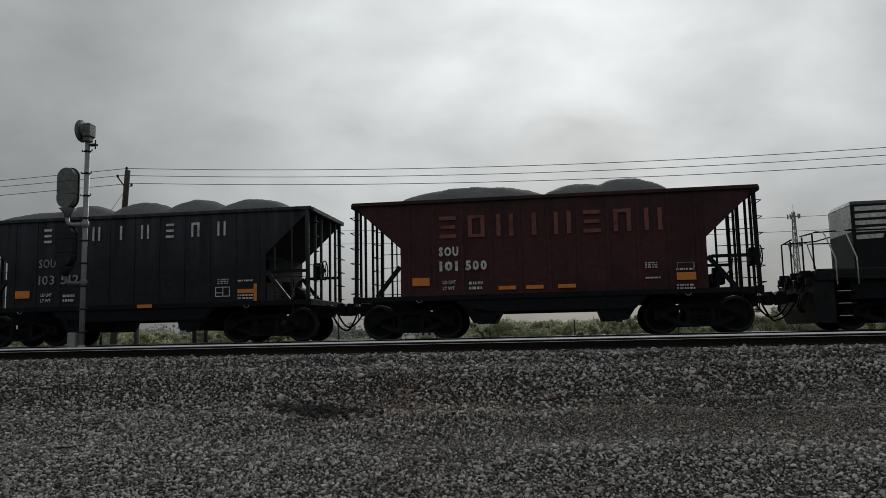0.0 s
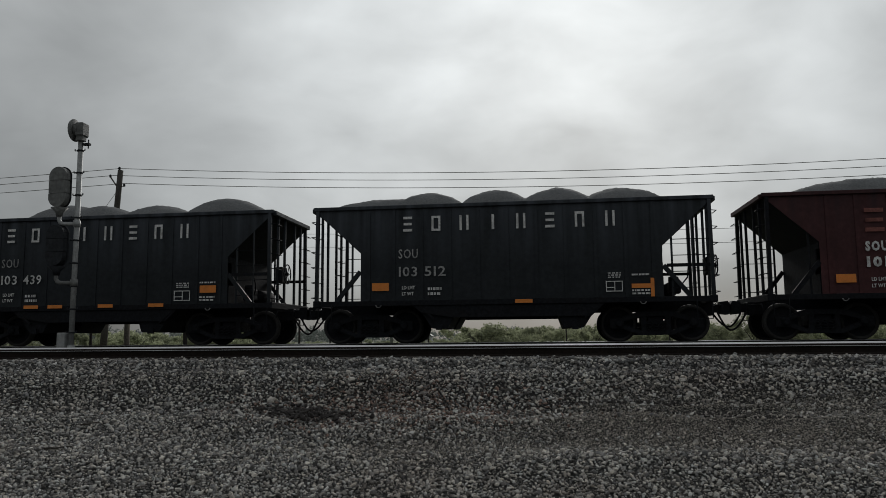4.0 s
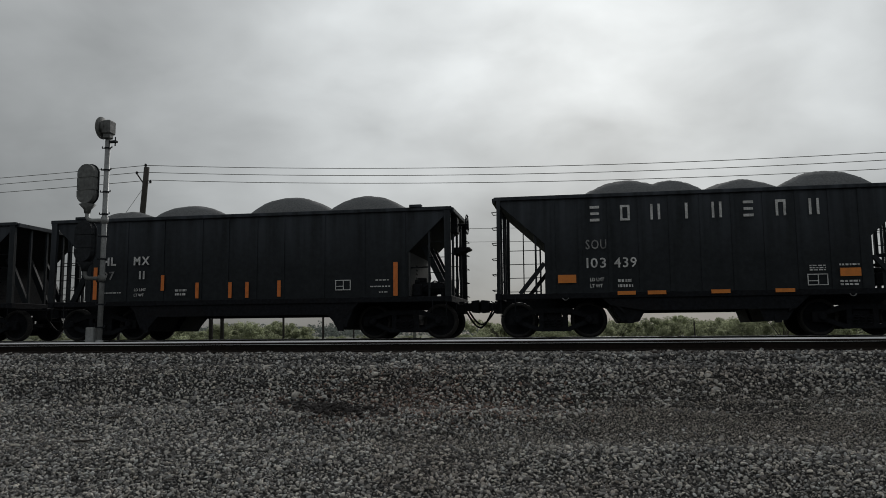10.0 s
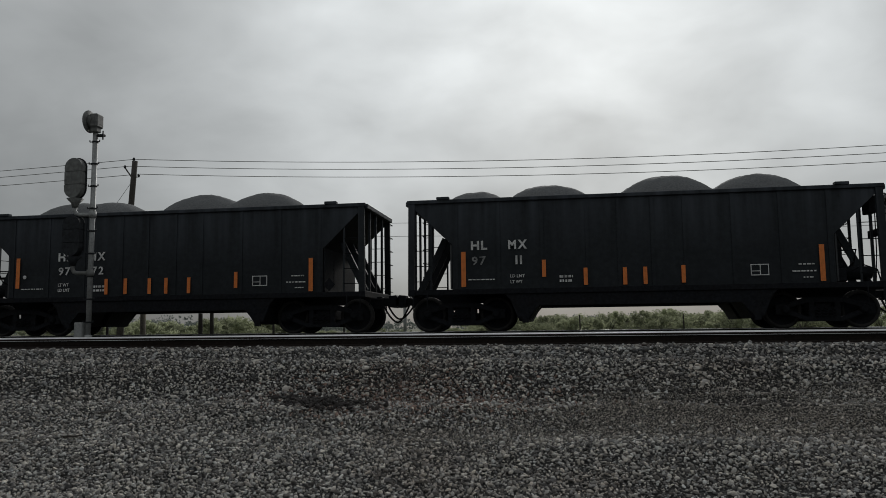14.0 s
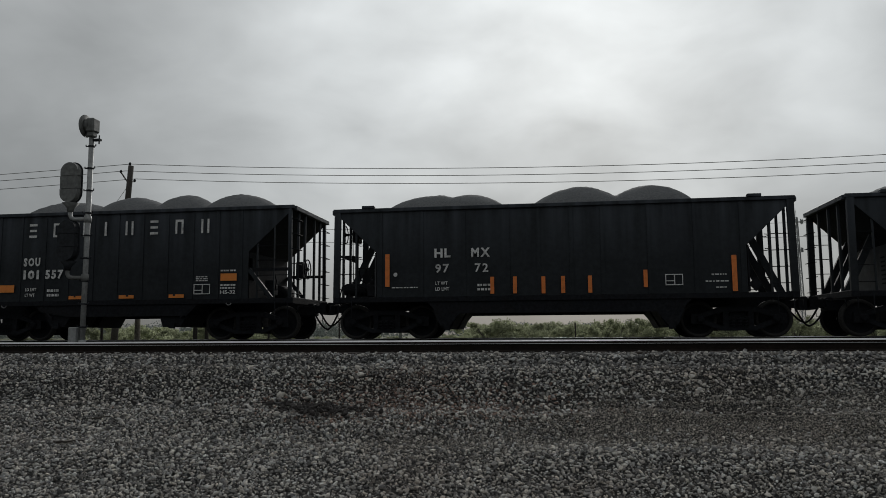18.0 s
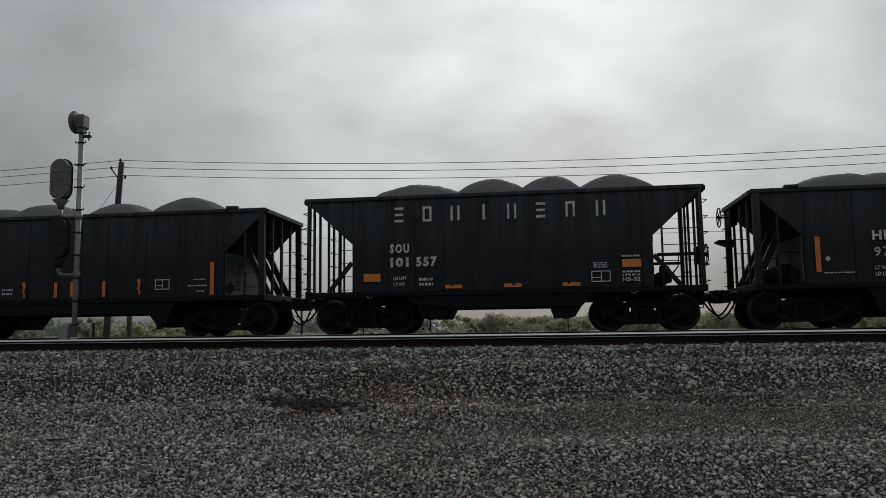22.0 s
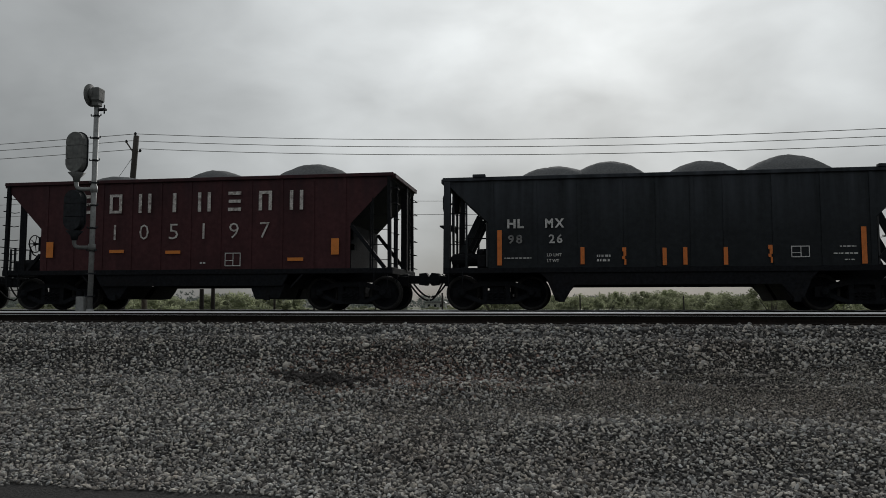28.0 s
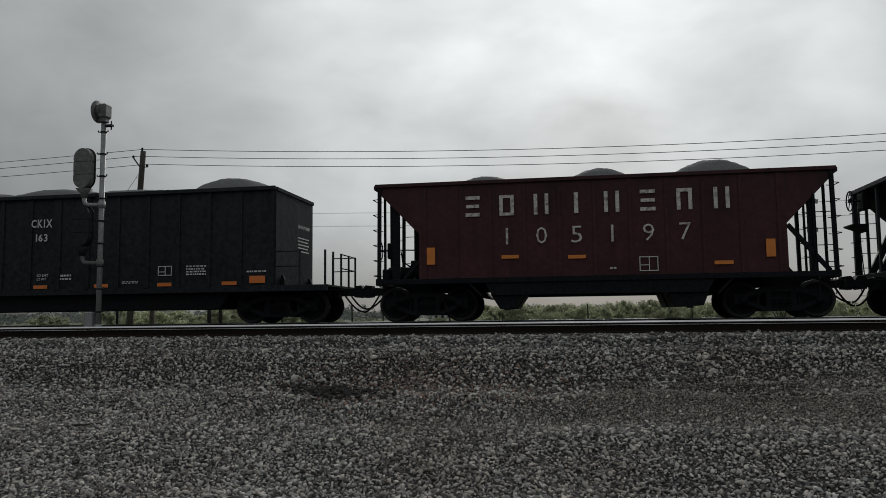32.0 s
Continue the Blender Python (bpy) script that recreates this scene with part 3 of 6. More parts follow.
def reflector(car, x0, x1, z0, z1):
    rnd = random.Random(round(x0 * 97 + z0 * 31 + len(car.children)))
    if car.name in TORN and x1 - x0 > 0.3 and z1 - z0 < 0.12:        # a bite is torn out of some strips
        c, w = x0 + (x1 - x0) * rnd.uniform(0.3, 0.7), (x1 - x0) * rnd.uniform(0.04, 0.1)
        patch(car, "reflector", [(x0, c - w, z0, z1), (c - w, c + w, z0, z0 + (z1 - z0) * 0.55), (c + w, x1, z0, z1)], M_ORANGE_RED if car.name in REDDISH else M_ORANGE, "torn orange reflective strip", y=TEXT_Y - 0.003)
        return
    patch(car, "reflector", [(x0, x1, z0, z1)], M_ORANGE_RED if car.name in REDDISH else M_ORANGE, "orange reflective strip", y=TEXT_Y - 0.003)


def coal(place, x0, x1, chord, heaps, seed):
    """A heaped load as one heightfield resting in the car. heaps: centre, crest height, half the length that shows above the chord."""
    z = chord - 0.12
    level = (chord - EYE) * 1.0795 + EYE - z
    humps = []
    for cx, crest, shown in heaps:
        top = crest - z
        humps.append((cx, top, shown / max(0.3, math.sqrt(max(0.05, 1 - min(1, level / top) ** (1 / 0.85))))))
    nx, ny = 150, 26
    bm = bmesh.new()
    rows = []
    for i in range(nx + 1):
        x = x0 + (x1 - x0) * i / nx
        row = []
        for j in range(ny + 1):
            v = -1 + 2 * j / ny
            h = 0.0
            for cx, top, hw in humps:
                d = math.hypot((x - cx) / hw, v * 0.97)
                if d < 1:
                    h = max(h, top * (1 - d * d) ** 0.85)
            rough = 0.03 * noise.noise((x * 2.2 + seed, v * 3, 0.3)) + 0.022 * noise.noise((x * 9 + seed, v * 14, 1.3)) + 0.012 * noise.noise((x * 27, v * 40, seed))
            row.append(bm.verts.new((x, v * (SIDE - 0.11), z + h + rough * min(1, h * 6 + 0.5) - 0.03)))
        rows.append(row)
    for a, b in zip(rows, rows[1:]):
        for j in range(ny):
            bm.faces.new((a[j], b[j], b[j + 1], a[j + 1])).smooth = True
    ob = thing("coal_load", bm, M_COAL, "heaped load of grey-black coal in a hopper car", "coal", "coal loads", "stuff")
    ROLLING.append((ob, place))


def hopper(place, label, paint, half, top, slope_top, slope_low, sill, floor, truck_x, base, reach, ribs, chutes, brake_right=True, brace=(0.02, -0.55, 0.66, 0.11, 0.24), proud=0.009, near_rungs=True, group="coal hopper cars", reach_right=0, wheel_at=(-0.75, 1.95, 0.13), brace_at=(-SIDE + 0.08, SIDE - 0.08), brace_left=None, end_posts=((-0.95, 0.07), (-0.42, 0.07), (0.42, 0.07), (0.95, 0.07))):
    """An open-top steel hopper car; x along it, rail top at z = 0, its centre at x = 0."""
    car = thing("coal_hopper_car", None, None, label, "hopper car", group)
    trim = paint if paint is M_BLACK else M_UNDER
    ROLLING.append((car, place))
    (ax, az), (bx, bz) = slope_top, slope_low
    T = 0.012
    grade = (az - bz) / (ax - bx)
    end_z = az + grade * (half - 0.04 - ax)      # where the slope meets the end chord
    outline = [(-bx, sill), (bx, sill), (bx, bz - 0.05), (half - 0.04, end_z - 0.05), (half - 0.04, top - 0.06), (-half + 0.04, top - 0.06), (-half + 0.04, end_z - 0.05), (-bx, bz - 0.05)]
    for s in (-1, 1):
        bm = bmesh.new()
        prism(bm, outline, s * (SIDE - 0.05) - T / 2, s * (SIDE - 0.05) + T / 2)
        part("side_sheet", bm, paint, car)
        bm = bmesh.new()
        box(bm, -half, half, s * (SIDE - 0.03) - 0.05, s * (SIDE - 0.03) + 0.04, top - 0.1, top, 0.012)
        part("top_chord", bm, paint, car)
        bm = bmesh.new()
        box(bm, -half + 0.05, half - 0.05, s * (SIDE - 0.08) - 0.05, s * (SIDE - 0.08) + 0.05, sill - 0.14, sill + 0.0, 0.01)
        part("side_sill", bm, M_UNDER, car)
        for x in ribs:
            bm = bmesh.new()
            prism(bm, [(x - 0.05, sill), (x + 0.05, sill), (x + 0.045, top - 0.1), (x - 0.045, top - 0.1)], s * (SIDE - 0.045) - 0.02, s * (SIDE - 0.045) + proud)
            part("side_post", bm, paint, car)
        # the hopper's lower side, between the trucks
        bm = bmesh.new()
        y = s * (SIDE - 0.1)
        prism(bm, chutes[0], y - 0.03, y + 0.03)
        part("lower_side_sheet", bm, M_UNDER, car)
    for e in (-1, 1):
        bm = bmesh.new()        # sloping floor sheet from the end down to the hopper; underframe black paints its shade
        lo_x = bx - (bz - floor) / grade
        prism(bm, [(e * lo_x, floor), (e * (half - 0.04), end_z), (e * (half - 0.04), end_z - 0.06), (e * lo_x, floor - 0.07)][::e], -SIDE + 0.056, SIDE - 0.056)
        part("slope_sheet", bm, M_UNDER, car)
        bm = bmesh.new()
        box(bm, e * half - 0.05, e * half + 0.05, -SIDE + 0.065, SIDE - 0.065, top - 0.14, top - 0.02, 0.012)
        part("end_chord", bm, paint, car)
        bm = bmesh.new()
        x = e * (half - 0.1)
        box(bm, x - 0.09, x + 0.09, -SIDE, SIDE, sill - 0.16, sill + 0.02, 0.015)
        part("end_sill", bm, M_UNDER, car)
        for s in (-1, 1):
            bm = bmesh.new()
            bar(bm, (x, s * (SIDE - 0.04), sill), (x - e * 0.02, s * (SIDE - 0.04), top - 0.1), 0.1, 0.09 if near_rungs else 0.17)
            part("corner_post", bm, trim, car)
            bm = bmesh.new()
            xq = e * (bx + brace[4])
            bar(bm, (xq, s * (SIDE - 0.1), sill), (xq, s * (SIDE - 0.1), bz + brace[4] * grade - 0.03), 0.035, 0.05)
            part("stanchion", bm, trim, car)
        br = brace_left if brace_left and e < 0 else brace
        for yy in brace_at:
            bm = bmesh.new()
            bar(bm, (e * (bx + br[0]), yy, bz + br[1]), (e * (bx + br[2]), yy, sill), 0.09, br[3])
            part("brace", bm, trim, car)
        for yy, wide in end_posts:
            bm = bmesh.new()
            bar(bm, (x + e * 0.02, yy, sill), (x + e * 0.02, yy, top - 0.12), wide, wide * 0.85)
            part("end_post", bm, trim, car)
        # ladders: one on the end face, one on each side by its right-hand corner
        for k in range(6):
            z = sill + 0.12 + 0.41 * k
            if z > top - 0.15:
                break
            for y0, y1 in ((-SIDE + 0.05, -SIDE + 0.5), (SIDE - 0.5, SIDE - 0.05))[0 if near_rungs else 1:]:
                bm = bmesh.new()
                xo = e * (half + 0.06)
                rod(bm, [(x, y0, z), (xo, y0, z - 0.015), (xo, y1, z - 0.015), (x, y1, z)], 0.012, 6)
                part("end_rung", bm, M_UNDER, car)
            for ys in (-1, 1):      # rungs between the stanchion and the corner post
                if (near_rungs and e * ys > 0) or z > bz + brace[4] * grade - 0.1:
                    continue
                bm = bmesh.new()
                rod(bm, [(e * (bx + brace[4]), ys * (SIDE - 0.09), z + 0.1), (x, ys * (SIDE - 0.07), z + 0.1)], 0.012, 6)
                part("side_rung", bm, M_UNDER, car)
        if near_rungs:
            bm = bmesh.new()
            bar(bm, (x - e * 0.47, -e * (SIDE - 0.06), sill), (x - e * 0.47, -e * (SIDE - 0.06), az - 0.35), 0.05, 0.03)
            part("ladder_stile", bm, trim, car)
        for s in (-1, 1):       # step below the corner
            bm = bmesh.new()
            rod(bm, [(x - e * 0.05, s * (SIDE - 0.02), sill - 0.1), (x - e * 0.05, s * (SIDE - 0.02), 0.55), (x - e * 0.42, s * (SIDE - 0.02), 0.55), (x - e * 0.42, s * (SIDE - 0.02), sill - 0.1)], 0.014, 5)
            part("stirrup_step", bm, M_UNDER, car)
        if near_rungs:          # upright sheet across the hopper's foot, open in places
            bm = bmesh.new()
            z1 = bz - 0.06
            for y0, y1, za, zb in ((-0.95, SIDE - 0.1, sill, z1), (-SIDE + 0.1, -0.95, sill, sill + 0.5), (-SIDE + 0.1, -0.95, sill + 0.66, z1 - 0.42), (-1.25, -0.95, z1 - 0.42, z1 - 0.16), (-SIDE + 0.1, -0.95, z1 - 0.16, z1)):
                box(bm, e * bx - 0.015, e * bx + 0.015, y0, y1, za, zb)
            box(bm, e * bx - 0.01, e * bx + 0.01, -1.12, -0.95, sill + 0.5, sill + 0.66)
            # left end takes the paler colour in place of sky glow
            part("bulkhead", bm, M_BULKHEAD if e < 0 and paint is M_BLACK else M_UNDER, car, "upright bulkhead sheet with openings")
        add_coupler(car, e * half, e, reach if e < 0 else reach_right or reach, 0.47)
        add_truck(car, e * truck_x, base)
        bm = bmesh.new()        # pocket of the draft gear
        box(bm, e * half - 0.25 - 0.1 * e, e * half + 0.25 - 0.1 * e, -0.24, 0.24, 0.66, 1.0, 0.02)
        part("draft_gear_box", bm, M_UNDER, car)
    bm = bmesh.new()
    box(bm, -half + 0.1, half - 0.1, -0.17, 0.17, 0.78, 1.08)
    part("centre_sill", bm, M_UNDER, car)
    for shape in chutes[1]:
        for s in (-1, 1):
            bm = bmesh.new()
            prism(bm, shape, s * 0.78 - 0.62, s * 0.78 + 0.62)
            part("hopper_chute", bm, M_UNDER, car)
        bm = bmesh.new()
        xm, zm = sum(p[0] for p in shape) / len(shape), min(p[1] for p in shape) + 0.06
        rod(bm, [(xm, -SIDE + 0.1, zm), (xm, SIDE - 0.1, zm)], 0.035, 8)
        part("gate_shaft", bm, M_UNDER, car)
        bm = bmesh.new()        # gate lock
        box(bm, xm - 0.07, xm + 0.09, -SIDE + 0.06, -SIDE + 0.14, zm - 0.1, zm + 0.05)
        part("gate_lock", bm, M_UNDER, car)
    # brake gear on one end
    e = 1 if brake_right else -1
    brake_gear(car, e, half, sill, wheel_at)
    return car


def brake_gear(car, e, half, sill, wheel_at):
    """The hand brake; wheel_at: across, height, distance beyond the end."""
    yw, zw, out = wheel_at
    bm = bmesh.new()
    c = Vector((e * (half + out), yw, zw))
    n = 16
    rod(bm, [c + Vector((0, 0.27 * math.cos(2 * math.pi * i / n), 0.27 * math.sin(2 * math.pi * i / n))) for i in range(n + 1)], 0.017, 6, cap=False)
    for k in range(5):
        a = 2 * math.pi * k / 5
        rod(bm, [c, c + Vector((e * 0.02, 0.26 * math.cos(a), 0.26 * math.sin(a)))], 0.012, 5)
    rod(bm, [c, c - Vector((e * (out + 0.07), 0, 0))], 0.03, 8)
    lathe(bm, [(0, 0.06), (0.06, 0.045)], 10, "x", c - Vector((0.03, 0, 0)))
    part("brake_wheel", bm, M_UNDER, car, "round iron hand brake wheel")
    bm = bmesh.new()
    x = e * (half - 0.05)
    box(bm, x - 0.1, x + 0.1, yw - 0.2, yw + 0.22, zw - 0.25, zw + 0.2, 0.02)
    part("brake_housing", bm, M_UNDER, car)
    bm = bmesh.new()        # air reservoir, valve and pipes on the slope end
    xr = e * (half - 0.95)
    lathe(bm, [(-0.55, 0.02), (-0.5, 0.17), (-0.45, 0.2), (0.35, 0.2), (0.4, 0.17), (0.45, 0.02)], 16, "y", (xr, 0.3, sill + 0.24))
    part("air_reservoir", bm, M_UNDER, car)
    bm = bmesh.new()
    box(bm, xr - 0.14, xr + 0.16, -0.95, -0.6, sill + 0.1, sill + 0.42, 0.03)
    lathe(bm, [(-0.12, 0.1), (0.12, 0.1)], 12, "x", (xr, -0.78, sill + 0.45))
    part("brake_valve", bm, M_UNDER, car)
    bm = bmesh.new()
    rod(bm, [(xr + 0.1, -0.7, sill + 0.2), (xr + e * 0.3, -1.1, sill + 0.5), (xr + e * 0.3, -1.3, sill + 0.8), (xr - e * 0.2, -1.35, sill + 0.78)], 0.02, 6)
    part("brake_pipe", bm, M_UNDER, car)
    if zw > 2.5:                # high wheel: a step to stand on, and the rod down to the lever
        bm = bmesh.new()
        x0 = e * (half - 0.02)
        prism(bm, [(x0, zw - 0.86), (x0, zw - 0.66), (x0 + e * 0.42, zw - 0.66), (x0 + e * 0.42, zw - 0.7)][::e], yw - 0.3, yw + 0.3)
        part("brake_step", bm, M_UNDER, car, "small steel brake platform on brackets")
        bm = bmesh.new()
        rod(bm, [(e * (half + 0.09), yw + 0.05, zw - 0.1), (e * (half + 0.07), yw + 0.05, 1.9), (e * (half + 0.02), yw + 0.08, 1.1)], 0.014, 6)
        part("brake_chain", bm, M_UNDER, car)
        bm = bmesh.new()        # second reservoir lying along the end platform
        lathe(bm, [(-0.48, 0.03), (-0.44, 0.15), (-0.4, 0.17), (0.36, 0.17), (0.4, 0.15), (0.44, 0.03)], 14, "x", (e * (half - 0.62), -0.95, sill + 0.24))
        for dx in (-0.28, 0.28):
            box(bm, e * (half - 0.62) + dx - 0.03, e * (half - 0.62) + dx + 0.03, -1.13, -0.77, sill, sill + 0.12)
        part("equalising_reservoir", bm, M_UNDER, car)
        bm = bmesh.new()        # valve manifold with its pipes
        box(bm, e * (half - 1.0) - 0.12, e * (half - 1.0) + 0.12, -1.3, -1.1, sill + 0.02, sill + 0.36, 0.03)
        lathe(bm, [(sill + 0.36, 0.07), (sill + 0.46, 0.06), (sill + 0.48, 0.02)], 10, "z", (e * (half - 1.0), -1.2, 0))
        rod(bm, [(e * (half - 0.9), -1.2, sill + 0.2), (e * (half - 0.5), -1.32, sill + 0.42), (e * (half - 0.2), -1.32, sill + 0.3), (e * (half - 0.1), -1.3, sill - 0.1)], 0.018, 6)
        part("valve_manifold", bm, M_UNDER, car)
    for yy in (-1.45, 1.45) if zw < 2 else ():
        bm = bmesh.new()
        box(bm, min(e * (half - 1.2), e * (half - 0.1)), max(e * (half - 1.2), e * (half - 0.1)), yy - 0.04, yy + 0.04, 1.87, 1.95)
        part("crossbar", bm, M_UNDER, car)


NAME_X = [-2.63, -1.87, -1.12, -0.36, 0.37, 1.12, 1.88, 2.65]
RIBS_S = [-3.02 + 0.755 * k for k in range(9)] + [-3.7, 3.7]
SHORT_LOW = ([(-1.45, 0.66), (1.3, 0.66), (2.12, 0.66), (2.5, 1.02), (-2.55, 1.02), (-2.3, 0.8)],
             [[(-2.02, 0.38), (-1.6, 0.38), (-1.42, 0.7), (-2.3, 0.82)], [(1.4, 0.36), (1.93, 0.38), (2.14, 0.7), (1.28, 0.7)]])
SHORT = dict(half=5.23, top=3.67, slope_top=(5.0, 3.45), slope_low=(3.92, 2.46), sill=1.12, floor=0.66, truck_x=3.76, base=1.85, reach=0.555, ribs=RIBS_S,
             chutes=SHORT_LOW)


def short_hopper(place, label, paint, number, faded, strips, strip_z, humps, mark_z=2.23, name_z=(2.95, 3.35), name_w=0.24, orange_r=(3.15, 3.62, 1.42, 1.62), plate=(2.4, 2.87, 1.21, 1.49), code="", seed=1):
    car = hopper(place, label, paint, **SHORT)
    if number == "101557":
        TORN.add(car.name)
    railway_name(car, NAME_X, name_w, *name_z, M_FADED if faded else M_WHITE)
    fresh = 0.05 if number[:3] == "101" else 0.012      # renewed marks are heavier than the old stencils
    lettering(car, "SOU", -2.88, -2.36, mark_z, mark_z + 0.25, {"103512": M_WORN, "103439": M_GHOST}.get(number), bold=fresh)
    lettering(car, number[:3], -2.87, -2.38, 1.75, 2.01, M_WORN if number == "103512" else None, bold=fresh)
    lettering(car, number[3:], -2.18, -1.62, 1.75, 2.01, M_WORN if number == "103512" else None, bold=fresh)
    lettering(car, "LD LMT", -2.79, -2.44, 1.41, 1.5)
    lettering(car, "LT WT", -2.79, -2.48, 1.25, 1.34)
    small_print(car, -2.1, -1.73, 1.25, 1.51, 2, seed)
    reflector(car, -3.6, -3.14, 1.38, 1.59)
    if len(orange_r) == 4:
        reflector(car, *orange_r)
    else:                       # torn strip: what is left of it
        patch(car, "reflector", [(3.13, 3.6, 1.34, 1.45), (3.6, 3.69, 1.12, 1.59)], M_ORANGE, "torn orange reflective strip", y=TEXT_Y - 0.003)
    for x in strips:
        reflector(car, x, x + 0.45, strip_z, strip_z + 0.095)
    if plate:
        data_box(car, *plate)
        small_print(car, plate[0] + 0.06, plate[1] - 0.04, plate[3] + 0.08, plate[3] + 0.24, 3, seed + 3)
    else:                       # two stencils where the plate would be, and a framed panel over the strip
        small_print(car, 2.39, 2.69, 1.66, 1.83, 3, seed + 3)
        small_print(car, 2.39, 2.76, 1.39, 1.46, 1, seed + 4)
        patch(car, "data_box", [(3.17, 3.6, 1.76, 1.775), (3.17, 3.185, 1.56, 1.76), (3.56, 3.6, 1.56, 1.76)], M_GHOST)
    for x in (-3.42, 3.4):      # pale ring of the jacking eye under the sill
        bm = bmesh.new()
        n = 10
        rod(bm, [(x + 0.07 * math.cos(math.pi + math.pi * k / n), -SIDE - 0.02, 1.0 + 0.06 * math.sin(math.pi + math.pi * k / n)) for k in range(n + 1)], 0.014, 6)
        part("roping_eye", bm, M_GHOST, car, "half-round roping eye worn bare")
    top = orange_r[3] if len(orange_r) == 4 else 1.6
    small_print(car, 3.14, 3.6, top + 0.06, top + 0.14, 1, seed + 1)
    if code:
        lettering(car, code, 3.14, 3.58, top - 0.56, top - 0.46)
    small_print(car, 3.14, 3.58, top - 0.42, top - 0.26, 2, seed + 2)
    coal(place, -4.9, 4.9, SHORT["top"], humps, seed)
    return car


B1 = "soot-black open hopper car with white lettering, heaped with coal"
short_hopper(23.78, "faded oxide-red open hopper car with ghosted lettering, heaped with coal", M_RED_DARK, "101500", True, [-1.33, -0.62, 0.2], 1.22,
             [(-2.1, 4.25, 2.0), (0.94, 4.2, 1.0), (2.1, 4.28, 1.1)], 2.14, (2.62, 3.2), 0.44, (3.15, 3.62, 1.33, 1.52), None, "", 11)
short_hopper(12.17, B1, M_BLACK, "103512", False, [0.18], 1.01, [(-3.4, 4.13, 1.4), (-2.25, 4.26, 0.95), (-0.37, 4.28, 0.95), (1.33, 4.28, 0.95), (3.08, 4.22, 1.0)], orange_r=(), plate=(2.49, 2.91, 1.26, 1.53), seed=21)
short_hopper(0.58, B1, M_BLACK, "103439", False, [-2.12, -1.38, 0.15, 1.65], 1.055, [(-1.72, 4.27, 1.1), (-0.6, 4.22, 0.8), (1.21, 4.17, 0.85), (3.29, 4.33, 1.12)], seed=31)
short_hopper(-36.95, B1, M_BLACK, "101557", False, [-1.41, 0.13, 1.63], 1.16, [(-2.31, 4.24, 1.2), (-0.25, 4.32, 1.0), (1.4, 4.33, 0.85), (3.14, 4.3, 1.0)], 2.12,
             orange_r=(3.14, 3.61, 1.61, 1.81), plate=(2.36, 2.84, 1.25, 1.53), code="HS-32", seed=41)

LONG_LOW = ([(-2.5, 0.65), (2.5, 0.65), (2.78, 0.32), (3.02, 0.32), (3.3, 1.0), (-3.3, 1.0), (-3.02, 0.32), (-2.78, 0.32)],
            [[(-3.0, 0.25), (-2.76, 0.25), (-2.5, 0.7), (-3.15, 0.7)], [(2.76, 0.25), (3.0, 0.27), (3.15, 0.7), (2.5, 0.7)]])
LONG = dict(half=5.92, brace_at=(-0.7, 0.2, 0.9), top=3.49, slope_top=(5.62, 3.2), slope_low=(4.72, 2.33), sill=1.1, floor=0.65, truck_x=4.55, base=1.85, reach=0.57,
            end_posts=((-0.8, 0.07), (-0.1, 0.07), (0.65, 0.07)), ribs=[-4.62, -3.5, -2.37, -1.21, -0.42, 0.42, 1.21, 2.37, 3.5, 4.62], chutes=LONG_LOW, brace=(0.3, 0.2, 1.0, 0.17, 0.58), proud=0.03)


